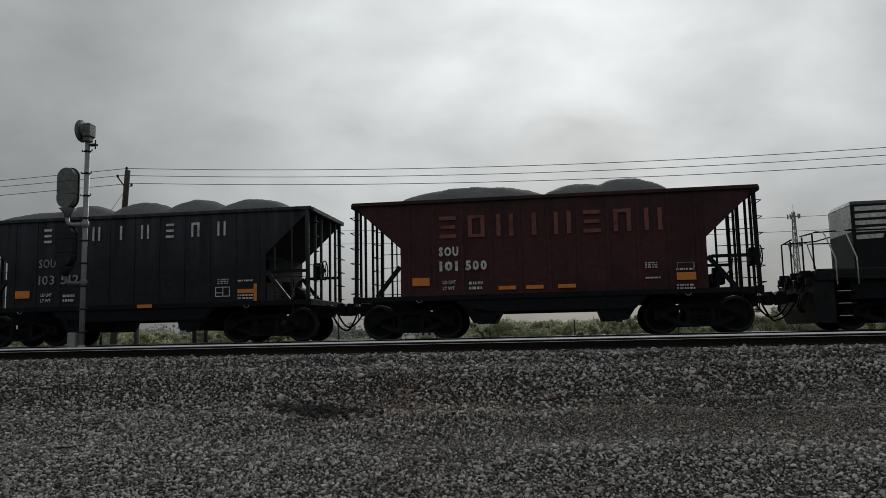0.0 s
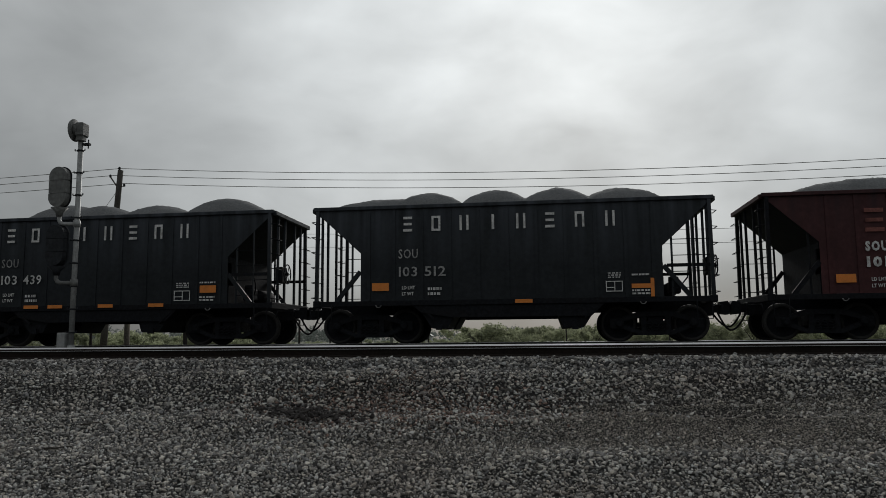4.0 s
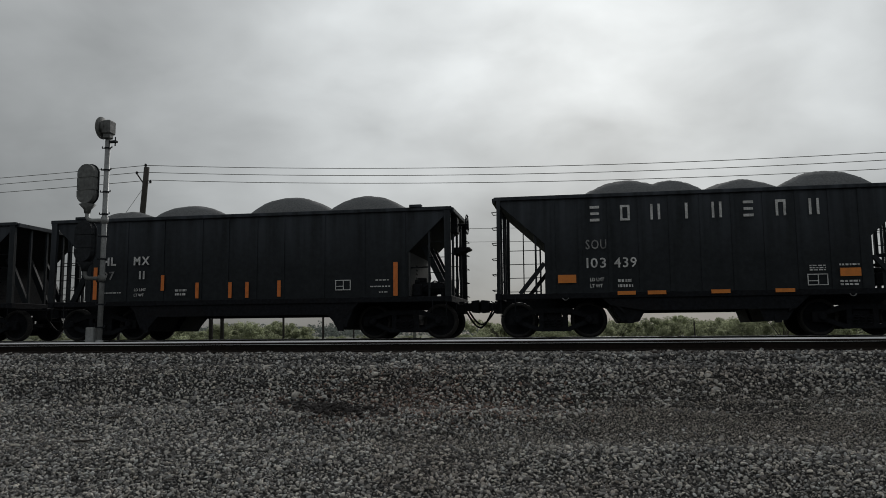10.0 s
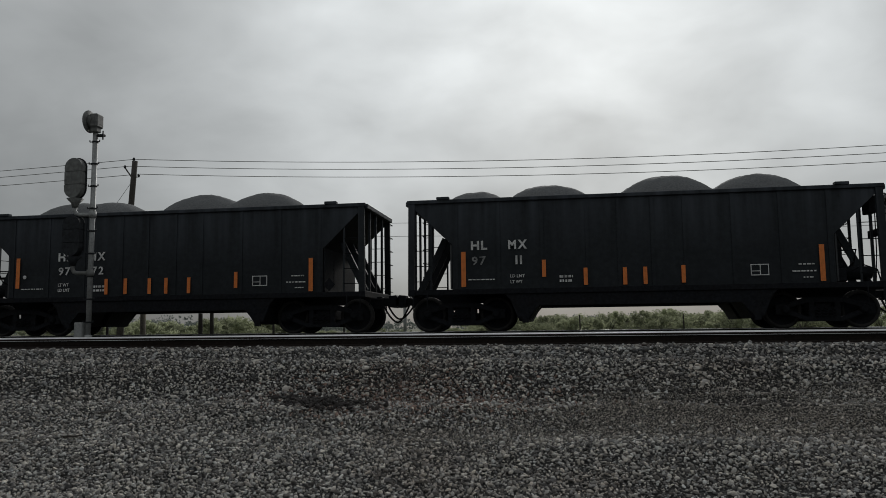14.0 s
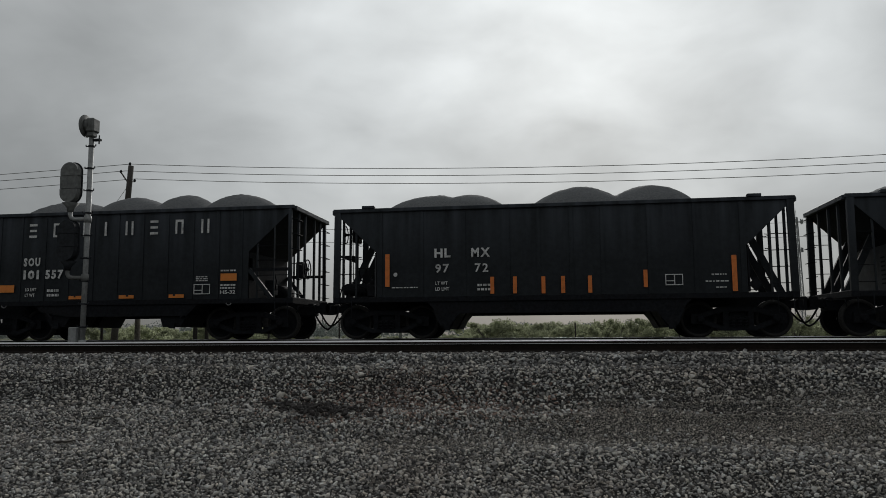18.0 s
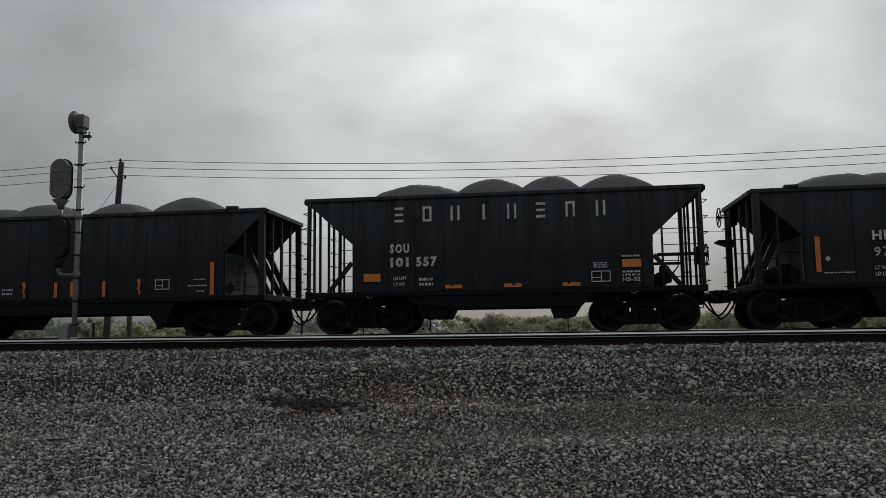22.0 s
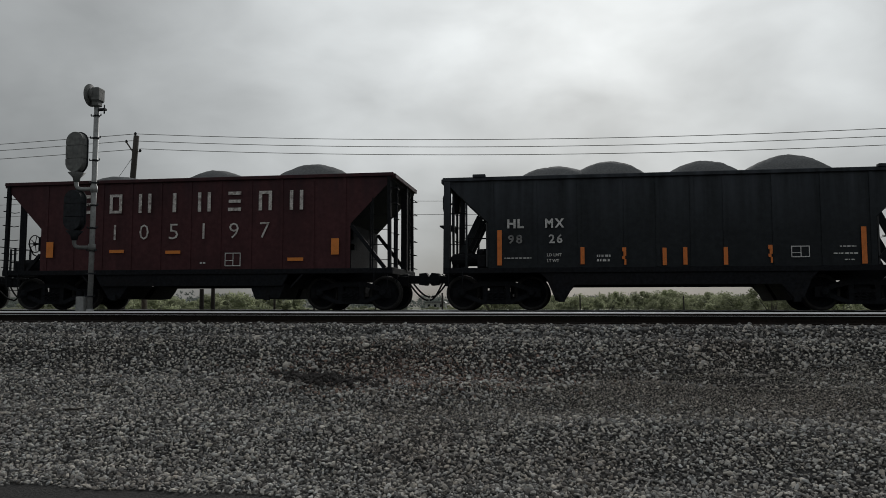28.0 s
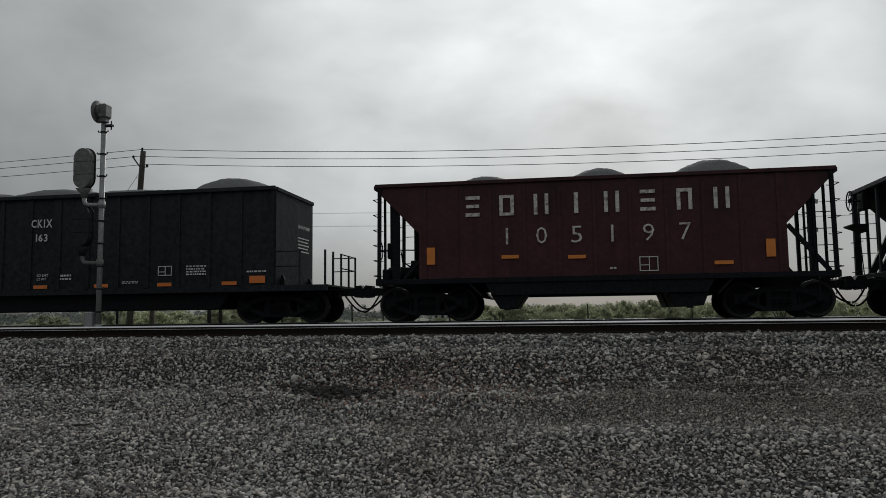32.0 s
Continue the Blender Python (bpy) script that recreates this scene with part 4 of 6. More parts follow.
def long_hopper(place, left, right, shift, bars, humps, seed, left_strip=(1.16, 2.08), brake_right=True, pale=()):
    car = hopper(place, "matt black long open hopper car with orange strips, heaped with coal", M_BLACK, brake_right=brake_right, near_rungs=False, wheel_at=(-0.7 if brake_right else 0.7, 3.1, 0.3), **LONG)
    REDDISH.add(car.name)
    o = shift
    lettering(car, "HL", -4.22 + o, -3.79 + o, 2.12, 2.36, bold=0.04)
    lettering(car, "MX", -3.24 + o, -2.75 + o, 2.12, 2.36, bold=0.04)
    lettering(car, left, -4.2 + o, -3.83 + o, 1.72, 1.95, None if o else M_GHOST)
    pinch = 0.09 if right == "11" else 0
    lettering(car, right, -3.15 + o + pinch, -2.8 + o - pinch, 1.72, 1.95)
    lettering(car, "LD LMT", (-3.2 if not o else -4.2) + o, (-2.83 if not o else -3.83) + o, 1.38 if not o else 1.25, 1.46 if not o else 1.34)
    lettering(car, "LT WT", (-3.2 if not o else -4.2) + o, (-2.89 if not o else -3.87) + o, 1.23 if not o else 1.4, 1.31 if not o else 1.49)
    x = -1.94 if not o else -2.02
    small_print(car, x, x + 0.34, 1.24, 1.46, 2, seed)
    small_print(car, -4.3, -3.6, 1.33, 1.38, 1, seed + 1)
    reflector(car, -4.48, -4.36, *left_strip)
    reflector(car, 4.34, 4.46, 1.13, 2.03)
    for x, z, *torn in bars:
        if torn:                # what is left of a strip that has peeled away in steps
            patch(car, "reflector", [(x, x + 0.1, z + 0.34, z + 0.44), (x + 0.03, x + 0.1, z + 0.22, z + 0.34), (x, x + 0.07, z + 0.14, z + 0.22), (x + 0.05, x + 0.1, z, z + 0.14)], M_ORANGE_RED, "peeling orange reflective strip", y=TEXT_Y - 0.003)
        else:
            reflector(car, x, x + 0.1, z, z + 0.44)
    data_box(car, 2.73, 3.16, 1.3, 1.58)
    small_print(car, 3.85, 4.22, 1.54, 1.6, 1, seed + 2)
    small_print(car, 3.7, 4.25, 1.37, 1.43, 1, seed + 3)
    small_print(car, 3.95, 4.2, 1.22, 1.27, 1, seed + 4)
    bm = bmesh.new()            # diamond placard board in the end opening
    prism(bm, [(4.73, 1.3), (4.9, 1.12), (5.07, 1.3), (4.9, 1.48)], -SIDE + 0.04, -SIDE + 0.055)
    if not brake_right:
        part("placard_board", bm, M_UNDER, car, "dark diamond placard board")
    for e in (-1, 1):           # upright sheet that closes the hopper below the slope, with its column of slots
        bm = bmesh.new()
        box(bm, e * 4.76 - 0.02, e * 4.76 + 0.02, -SIDE + 0.06, SIDE - 0.06, 1.12, 2.29)
        sheet = part("bulkhead", bm, M_BULKHEAD if e in pale else M_UNDER, car, "dark bulkhead sheet" if e not in pale else "pale grey bulkhead sheet")
        bm = bmesh.new()
        for k in range(7):
            box(bm, e * 4.785 - 0.006, e * 4.785 + 0.006, -0.72, -0.5, 1.3 + 0.11 * k, 1.34 + 0.11 * k)
        part("slot", bm, M_UNDER, sheet)
    for x in (-4.95, 4.95):     # small raised plates on the top chord
        bm = bmesh.new()
        box(bm, x - 0.17, x + 0.17, -SIDE - 0.05, -SIDE + 0.1, LONG["top"] - 0.01, LONG["top"] + 0.07, 0.012)
        part("chord_plate", bm, M_BLACK, car)
    coal(place, -5.55, 5.55, LONG["top"], humps, seed)
    return car


long_hopper(-11.70, "97", "11", 0.0, [(-2.38, 1.38), (-1.33, 1.15), (-0.35, 1.14), (0.15, 1.14), (1.08, 1.16)],
            [(-4.18, 3.93, 0.65), (-2.18, 4.05, 1.0), (0.99, 4.2, 1.2), (3.27, 4.14, 1.1)], 51, pale=(-1, 1))
nine = long_hopper(-24.69, "97", "72", 1.07, [(-1.68, 1.15), (-1.09, 1.15), (-0.36, 1.14), (0.14, 1.14), (0.82, 1.14), (2.2, 1.26)],
                   [(-3.36, 4.08, 1.2), (-2.36, 4.07, 0.95), (0.66, 4.18, 1.2), (2.58, 4.16, 1.1)], 61, (1.37, 2.24), False, (-1,))
bm = bmesh.new()
lathe(bm, [(TEXT_Y - 0.003, 0.055), (TEXT_Y, 0.055)], 14, "y", (-4.2, 0, 1.69))
part("inspection_dot", bm, M_WHITE, nine, "round white inspection dot")
long_hopper(-49.22, "98", "26", 0.0, [(-2.35, 1.17), (-1.31, 1.15, True), (-0.32, 1.13), (0.18, 1.14), (1.15, 1.13), (2.2, 1.17, True)],
            [(-2.96, 3.99, 0.9), (-1.53, 4.09, 0.95), (0.92, 4.03, 0.85), (3.06, 4.12, 1.05)], 71, brake_right=False, pale=(-1, 1))


def red_hopper(place):
    spec = dict(half=5.81, top=3.69, slope_top=(5.58, 3.37), slope_low=(4.62, 2.38), sill=1.12, floor=0.66, truck_x=4.52, base=1.8, reach=0.69,
                ribs=[-3.6 + 0.895 * k for k in range(9)] + [-4.45, 4.45], chutes=([(-1.9, 0.66), (1.75, 0.66), (2.7, 0.66), (2.9, 1.02), (-2.9, 1.02), (-2.7, 0.66)],
                        [[(-2.5, 0.3), (-2.15, 0.32), (-1.88, 0.7), (-2.75, 0.7)], [(1.9, 0.3), (2.6, 0.32), (2.75, 0.7), (1.74, 0.7)]]), proud=0.03, brace=(0.02, -0.1, 0.95, 0.1, 0.55), brace_left=(0.02, -0.8, 0.42, 0.08))
    car = hopper(place, "oxide-red open hopper car with large chipped white lettering", M_RED, brake_right=False, reach_right=0.69, wheel_at=(0.2, 2.05, 0.3), end_posts=((-0.75, 0.07), (0.3, 0.2), (0.95, 0.06)), **spec)
    railway_name(car, [-3.16 + 0.895 * k for k in range(8)], 0.38, 2.73, 3.27, M_CHIPPED)
    for k, c in enumerate("105197"):
        x = -2.27 + 0.895 * k
        w = 0.03 if c == "1" else 0.14
        lettering(car, c, x - w, x + w, 1.97, 2.4, M_CHIPPED, bold=-0.008)
    reflector(car, -4.4, -4.18, 1.49, 1.94)
    reflector(car, 4.1, 4.32, 1.49, 1.93)
    reflector(car, -2.42, -1.97, 1.6, 1.69)
    reflector(car, -0.71, -0.26, 1.56, 1.65)
    reflector(car, 2.87, 3.32, 1.33, 1.42)
    data_box(car, 1.06, 1.52, 1.2, 1.57)
    small_print(car, 0.33, 0.52, 1.27, 1.36, 1, 81)
    for s in (-1, 1):           # wide plated post in the brake end's opening
        bm = bmesh.new()
        box(bm, -5.36, -5.16, s * (SIDE - 0.12) - 0.01, s * (SIDE - 0.12) + 0.01, 1.12, 3.3)
        part("post_plate", bm, M_UNDER, car)
    bm = bmesh.new()            # reservoir and valve on the end platform
    lathe(bm, [(-0.42, 0.03), (-0.38, 0.17), (0.3, 0.17), (0.34, 0.03)], 14, "x", (-5.2, -0.9, 1.31))
    box(bm, -5.72, -5.5, -1.15, -0.75, 1.12, 1.42, 0.03)
    part("air_reservoir", bm, M_UNDER, car)
    coal(place, -5.4, 5.4, spec["top"], [(-2.91, 4.06, 0.5), (0.19, 4.16, 0.68), (3.15, 4.26, 0.93)], 82)
    return car


red_hopper(-62.29)

# ---- gondola ----


def gondola(place):
    car = thing("coal_gondola", None, None, "dark green-grey steel gondola with end platform, heaped with coal", "gondola")
    ROLLING.append((car, place))
    half, top, low = 6.6, 3.78, 1.0
    ribs = [-6.5 + 0.93 * k for k in range(15)]
    for s in (-1, 1):
        bm = bmesh.new()
        box(bm, -half, half, s * (SIDE - 0.05) - 0.007, s * (SIDE - 0.05) + 0.007, low, top - 0.05)
        part("side_sheet", bm, M_GOND, car)
        bm = bmesh.new()
        box(bm, -half - 0.03, half + 0.03, s * SIDE - 0.07, s * SIDE + 0.05, top - 0.11, top, 0.012)
        part("top_chord", bm, M_GOND, car)
        bm = bmesh.new()
        box(bm, -8.1, 8.1, s * (SIDE - 0.06) - 0.06, s * (SIDE - 0.06) + 0.06, low - 0.14, low + 0.03, 0.01)
        part("side_sill", bm, M_GOND, car)
        for x in ribs:
            bm = bmesh.new()
            prism(bm, [(x - 0.06, low), (x + 0.06, low), (x + 0.06, top - 0.1), (x - 0.06, top - 0.1)], s * (SIDE - 0.04) - 0.04, s * (SIDE - 0.04) + 0.035)
            part("side_post", bm, M_GOND, car)
        bm = bmesh.new()
        prism(bm, [(-5.2, low - 0.1), (-4.9, 0.42), (4.9, 0.42), (5.2, low - 0.1)], s * 0.9 - 0.4, s * 0.9 + 0.4)
        part("tub", bm, M_UNDER, car)
    for e in (-1, 1):
        bm = bmesh.new()
        box(bm, e * half - 0.02, e * half + 0.02, -SIDE + 0.06, SIDE - 0.06, low, top - 0.04)
        part("end_sheet", bm, M_GOND, car)
        bm = bmesh.new()
        box(bm, e * half - 0.05, e * half + 0.05, -SIDE + 0.08, SIDE - 0.08, top - 0.12, top - 0.01, 0.012)
        part("end_chord", bm, M_GOND, car)
        bm = bmesh.new()
        x0, x1 = sorted((e * half, e * 8.1))
        box(bm, x0, x1, -SIDE + 0.02, SIDE - 0.02, low - 0.02, low + 0.03)
        part("end_platform", bm, M_UNDER, car)
        xe = e * 8.02
        for y in (-1.45, -0.75, 0.0, 0.75, 1.45):
            bm = bmesh.new()
            bar(bm, (xe, y, low), (xe, y, 1.98), 0.05)
            part("railing_post", bm, M_GOND, car)
        for x, y in ((e * (half + 0.7), 1.45), (e * (half + 0.7), -1.45)):
            bm = bmesh.new()
            bar(bm, (x, y, low), (x, y, 2.0), 0.05)
            part("railing_post", bm, M_GOND, car)
        for z in (1.55, 1.96):
            bm = bmesh.new()
            rod(bm, [(e * (half + 0.7), 1.45, z), (xe, 1.45, z), (xe, 0.0, z)], 0.017, 6)
            rod(bm, [(e * half, -1.45, z), (e * (half + 0.7), -1.45, z)], 0.017, 6)
            part("handrail", bm, M_GOND, car)
        for y in (-1.1, 1.1):
            bm = bmesh.new()
            prism(bm, [(e * half + 0.0, low + 0.03), (e * half + e * 0.14, low + 0.03), (e * half + e * 0.14, low + 0.2), (e * half + e * 0.1, low + 0.32), (e * half + e * 0.04, low + 0.32)][::e], y - 0.06, y + 0.06)
            part("end_foot", bm, M_UNDER, car)
        add_coupler(car, e * 8.05, e, 0.66, 0.45)
        add_truck(car, e * 6.52, 1.8)
    bm = bmesh.new()
    box(bm, -8.0, 8.0, -0.18, 0.18, 0.7, 1.0)
    part("centre_sill", bm, M_UNDER, car)
    REDDISH.add(car.name)
    o = -place
    lettering(car, "CKIX", -78.44 + o, -77.76 + o, 2.84, 3.08)
    lettering(car, "163", -78.28 + o, -77.9 + o, 2.43, 2.65)
    lettering(car, "LD LMT", -78.2 + o, -77.84 + o, 1.41, 1.48)
    lettering(car, "LT WT", -78.2 + o, -77.9 + o, 1.3, 1.37)
    small_print(car, -77.45 + o, -77.1 + o, 1.3, 1.5, 2, 91)
    for x in (-78.3, -76.37, -74.42, -72.48):
        reflector(car, x + o, x + 0.44 + o, 1.06, 1.16)
    reflector(car, -71.67 + o, -71.21 + o, 1.1, 1.3)
    data_box(car, -74.4 + o, -73.98 + o, 1.36, 1.63)
    small_print(car, -75.5 + o, -75.0 + o, 1.16, 1.24, 2, 92)
    small_print(car, -73.55 + o, -72.95 + o, 1.36, 1.66, 4, 93)
    small_print(car, -71.75 + o, -71.15 + o, 1.4, 1.48, 1, 94)
    lettering(car, "DO NOT HUMP", 0.2, 1.2, 2.8, 2.9, turn=half + 0.024)
    for k in range(5):
        bm = bmesh.new()
        box(bm, half + 0.021, half + 0.025, 0.2, 1.15 - 0.1 * (k % 2), 2.1 + 0.1 * k, 2.135 + 0.1 * k)
        part("end_stencil", bm, M_GREYP, car)
    coal(place, -6.5, 6.5, top, [(4.76, 4.34, 1.05), (1.6, 4.1, 1.0), (-0.99, 4.22, 1.4), (-3.6, 4.18, 1.3), (-5.4, 4.1, 0.8)], 95)


gondola(-77.55)

# ---- locomotive ----


def locomotive(place):
    loco = thing("locomotive", None, None, "black diesel locomotive with grey-striped rounded hood end and end railings", "locomotive")
    ROLLING.append((loco, place))
    r = -7.4                         # the rear end; the rest runs on ahead
    bm = bmesh.new()
    box(bm, r + 0.1, 7.4, -1.5, 1.5, 1.2, 1.5, 0.03)
    part("deck", bm, M_LOCO, loco)
    bm = bmesh.new()
    box(bm, r + 0.9, 7.2, -1.35, 1.35, 0.75, 1.2)
    part("frame", bm, M_UNDER, loco)
    bm = bmesh.new()
    prism(bm, [(-3.0, 0.3), (3.0, 0.3), (3.4, 1.15), (-3.4, 1.15)], -1.3, 1.3)
    part("fuel_tank", bm, M_UNDER, loco)
    # hood, its end painted pale with stripes running back along the sides
    h0 = r + 1.25
    bm = bmesh.new()
    ring = [(h0 + 0.06, -0.85), (h0, -0.79), (h0, 0.79), (h0 + 0.06, 0.85), (7.0, 0.85), (7.0, -0.85)]
    lo = [bm.verts.new((x, y, 1.5)) for x, y in ring]
    mid = [bm.verts.new((x, y, 3.16)) for x, y in ring]
    up = [bm.verts.new((x + (0.05 if x < 0 else 0), y * 0.8, 3.26)) for x, y in ring]
    for a, b in ((lo, mid), (mid, up)):
        for i in range(6):
            bm.faces.new((a[i], a[(i + 1) % 6], b[(i + 1) % 6], b[i]))
    bm.faces.new(up)
    part("hood", bm, M_LOCO, loco)
    bm = bmesh.new()
    box(bm, h0 - 0.006, h0 - 0.001, -0.78, 0.78, 2.46, 3.14)
    part("end_panel", bm, M_GREYP, loco, "pale grey painted hood end")
    for s in (-1, 1):
        for k in range(5):
            z, run = 2.26 + 0.18 * k, 0.62 + 0.08 * k
            bm = bmesh.new()
            prism(bm, [(h0 + 0.07, z), (h0 + 0.07 + run, z + 0.02), (h0 + 0.11 + run, z + 0.13), (h0 + 0.07, z + 0.11)], s * 0.853 - 0.003, s * 0.853 + 0.003)
            part("stripe", bm, M_GREYP, loco, "pale grey warning stripe")
    for y in (-1, 1):
        bm = bmesh.new()
        box(bm, h0 + 0.55, 6.9, y * 1.508 - 0.004, y * 1.508 + 0.004, 1.41, 1.49)
        part("deck_stripe", bm, M_GREYP, loco)
    bm = bmesh.new()
    lathe(bm, [(3.24, 0.12), (3.34, 0.12)], 12, "z", (h0 + 0.5, 0, 0))
    part("hood_cap", bm, M_BLACK, loco)
    bm = bmesh.new()
    prism(bm, [(r + 0.15, 0.18), (r + 0.5, 0.18), (r + 0.5, 1.2), (r, 1.2), (r, 0.55)], -1.45, 1.45)
    part("pilot", bm, M_LOCO, loco)
    for s in (-1, 1):
        for k in range(4):
            bm = bmesh.new()
            box(bm, r + 0.52, r + 0.98, s * 1.3 - 0.2, s * 1.3 + 0.2, 0.32 + 0.3 * k, 0.36 + 0.3 * k)
            part("step", bm, M_UNDER, loco)
        for k in range(3):
            bm = bmesh.new()
            box(bm, r + 0.55, r + 0.85, s * 1.5 - 0.008, s * 1.5 + 0.008, 0.34 + 0.3 * k, 0.357 + 0.3 * k)
            part("step_edge", bm, M_GREYP, loco, "step edge picked out in pale paint")
        for x0, x1 in ((r + 0.56, r + 0.5), (r + 1.05, r + 1.0)):
            bm = bmesh.new()
            rod(bm, [(x0, s * 1.5, 1.1), (x0, s * 1.5, 1.75), (x1 - 0.12, s * 1.46, 2.3), (x1 - 0.16, s * 1.4, 2.42), (x1 - 0.3, s * 1.3, 2.45)], 0.017, 7)
            part("grab_rail", bm, M_GREYP, loco, "grab rail picked out in pale paint")
        bm = bmesh.new()
        rod(bm, [(h0 + 0.3, s * 0.88, 2.6), (r + 1.0, s * 1.2, 2.46), (r + 0.15, s * 1.3, 2.42)], 0.02, 6)
        part("hand_rail", bm, M_UNDER, loco)
        bm = bmesh.new()
        rod(bm, [(r + 0.9, s * 1.48, 2.42), (7.0, s * 1.48, 2.42)], 0.02, 6)
        part("hand_rail", bm, M_UNDER, loco)
        for k in range(6):
            bm = bmesh.new()
            rod(bm, [(r + 1.9 + 2.1 * k, s * 1.48, 1.5), (r + 1.9 + 2.1 * k, s * 1.48, 2.42)], 0.018, 6)
            part("rail_post", bm, M_UNDER, loco)
    for y in (-1.3, -0.5, 0.5, 1.3):
        bm = bmesh.new()
        rod(bm, [(r + 0.12, y, 1.5), (r + 0.12, y, 2.4)], 0.022, 6)
        part("rail_post", bm, M_UNDER, loco)
    bm = bmesh.new()
    rod(bm, [(r + 0.12, -1.3, 2.4), (r + 0.12, -0.35, 2.44)], 0.02, 6)
    rod(bm, [(r + 0.12, 0.35, 2.44), (r + 0.12, 1.3, 2.4)], 0.02, 6)
    part("hand_rail", bm, M_UNDER, loco)
    for k, y in enumerate((-1.1, -0.95, -0.8, 0.8, 0.95)):
        bm = bmesh.new()
        rod(bm, [(r, y, 0.95), (r - 0.12, y, 0.9), (r - 0.18, y + 0.03, 0.6), (r - 0.1, y + 0.05, 0.45)], 0.022, 6)
        part("air_hose", bm, M_RUBBER, loco)
    for k in range(9):          # jumper sockets, valves and boxes over the pilot
        y, z = -1.25 + 0.29 * k, 1.2 + 0.1 * ((k * 5) % 3)
        bm = bmesh.new()
        box(bm, r - 0.1 - 0.03 * (k % 2), r + 0.12, y - 0.07, y + 0.07, z - 0.09, z + 0.1, 0.015)
        part("jumper_box", bm, M_UNDER if k % 3 else M_LOCO, loco)
    for y0, y1 in ((-1.2, -0.3), (-0.8, 0.2), (0.3, 1.2)):
        bm = bmesh.new()
        rod(bm, [(r - 0.08, y0 + (y1 - y0) * q / 8, 1.25 - 0.28 * math.sin(math.pi * q / 8)) for q in range(9)], 0.02, 6)
        part("jumper_cable", bm, M_RUBBER, loco)
    add_coupler(loco, r + 0.1, -1, 0.62, 0.45)
    add_truck(loco, r + 2.2, 2.3)
    add_truck(loco, 5.2, 2.3)


locomotive(37.55)

# ---- signal mast between the tracks ----


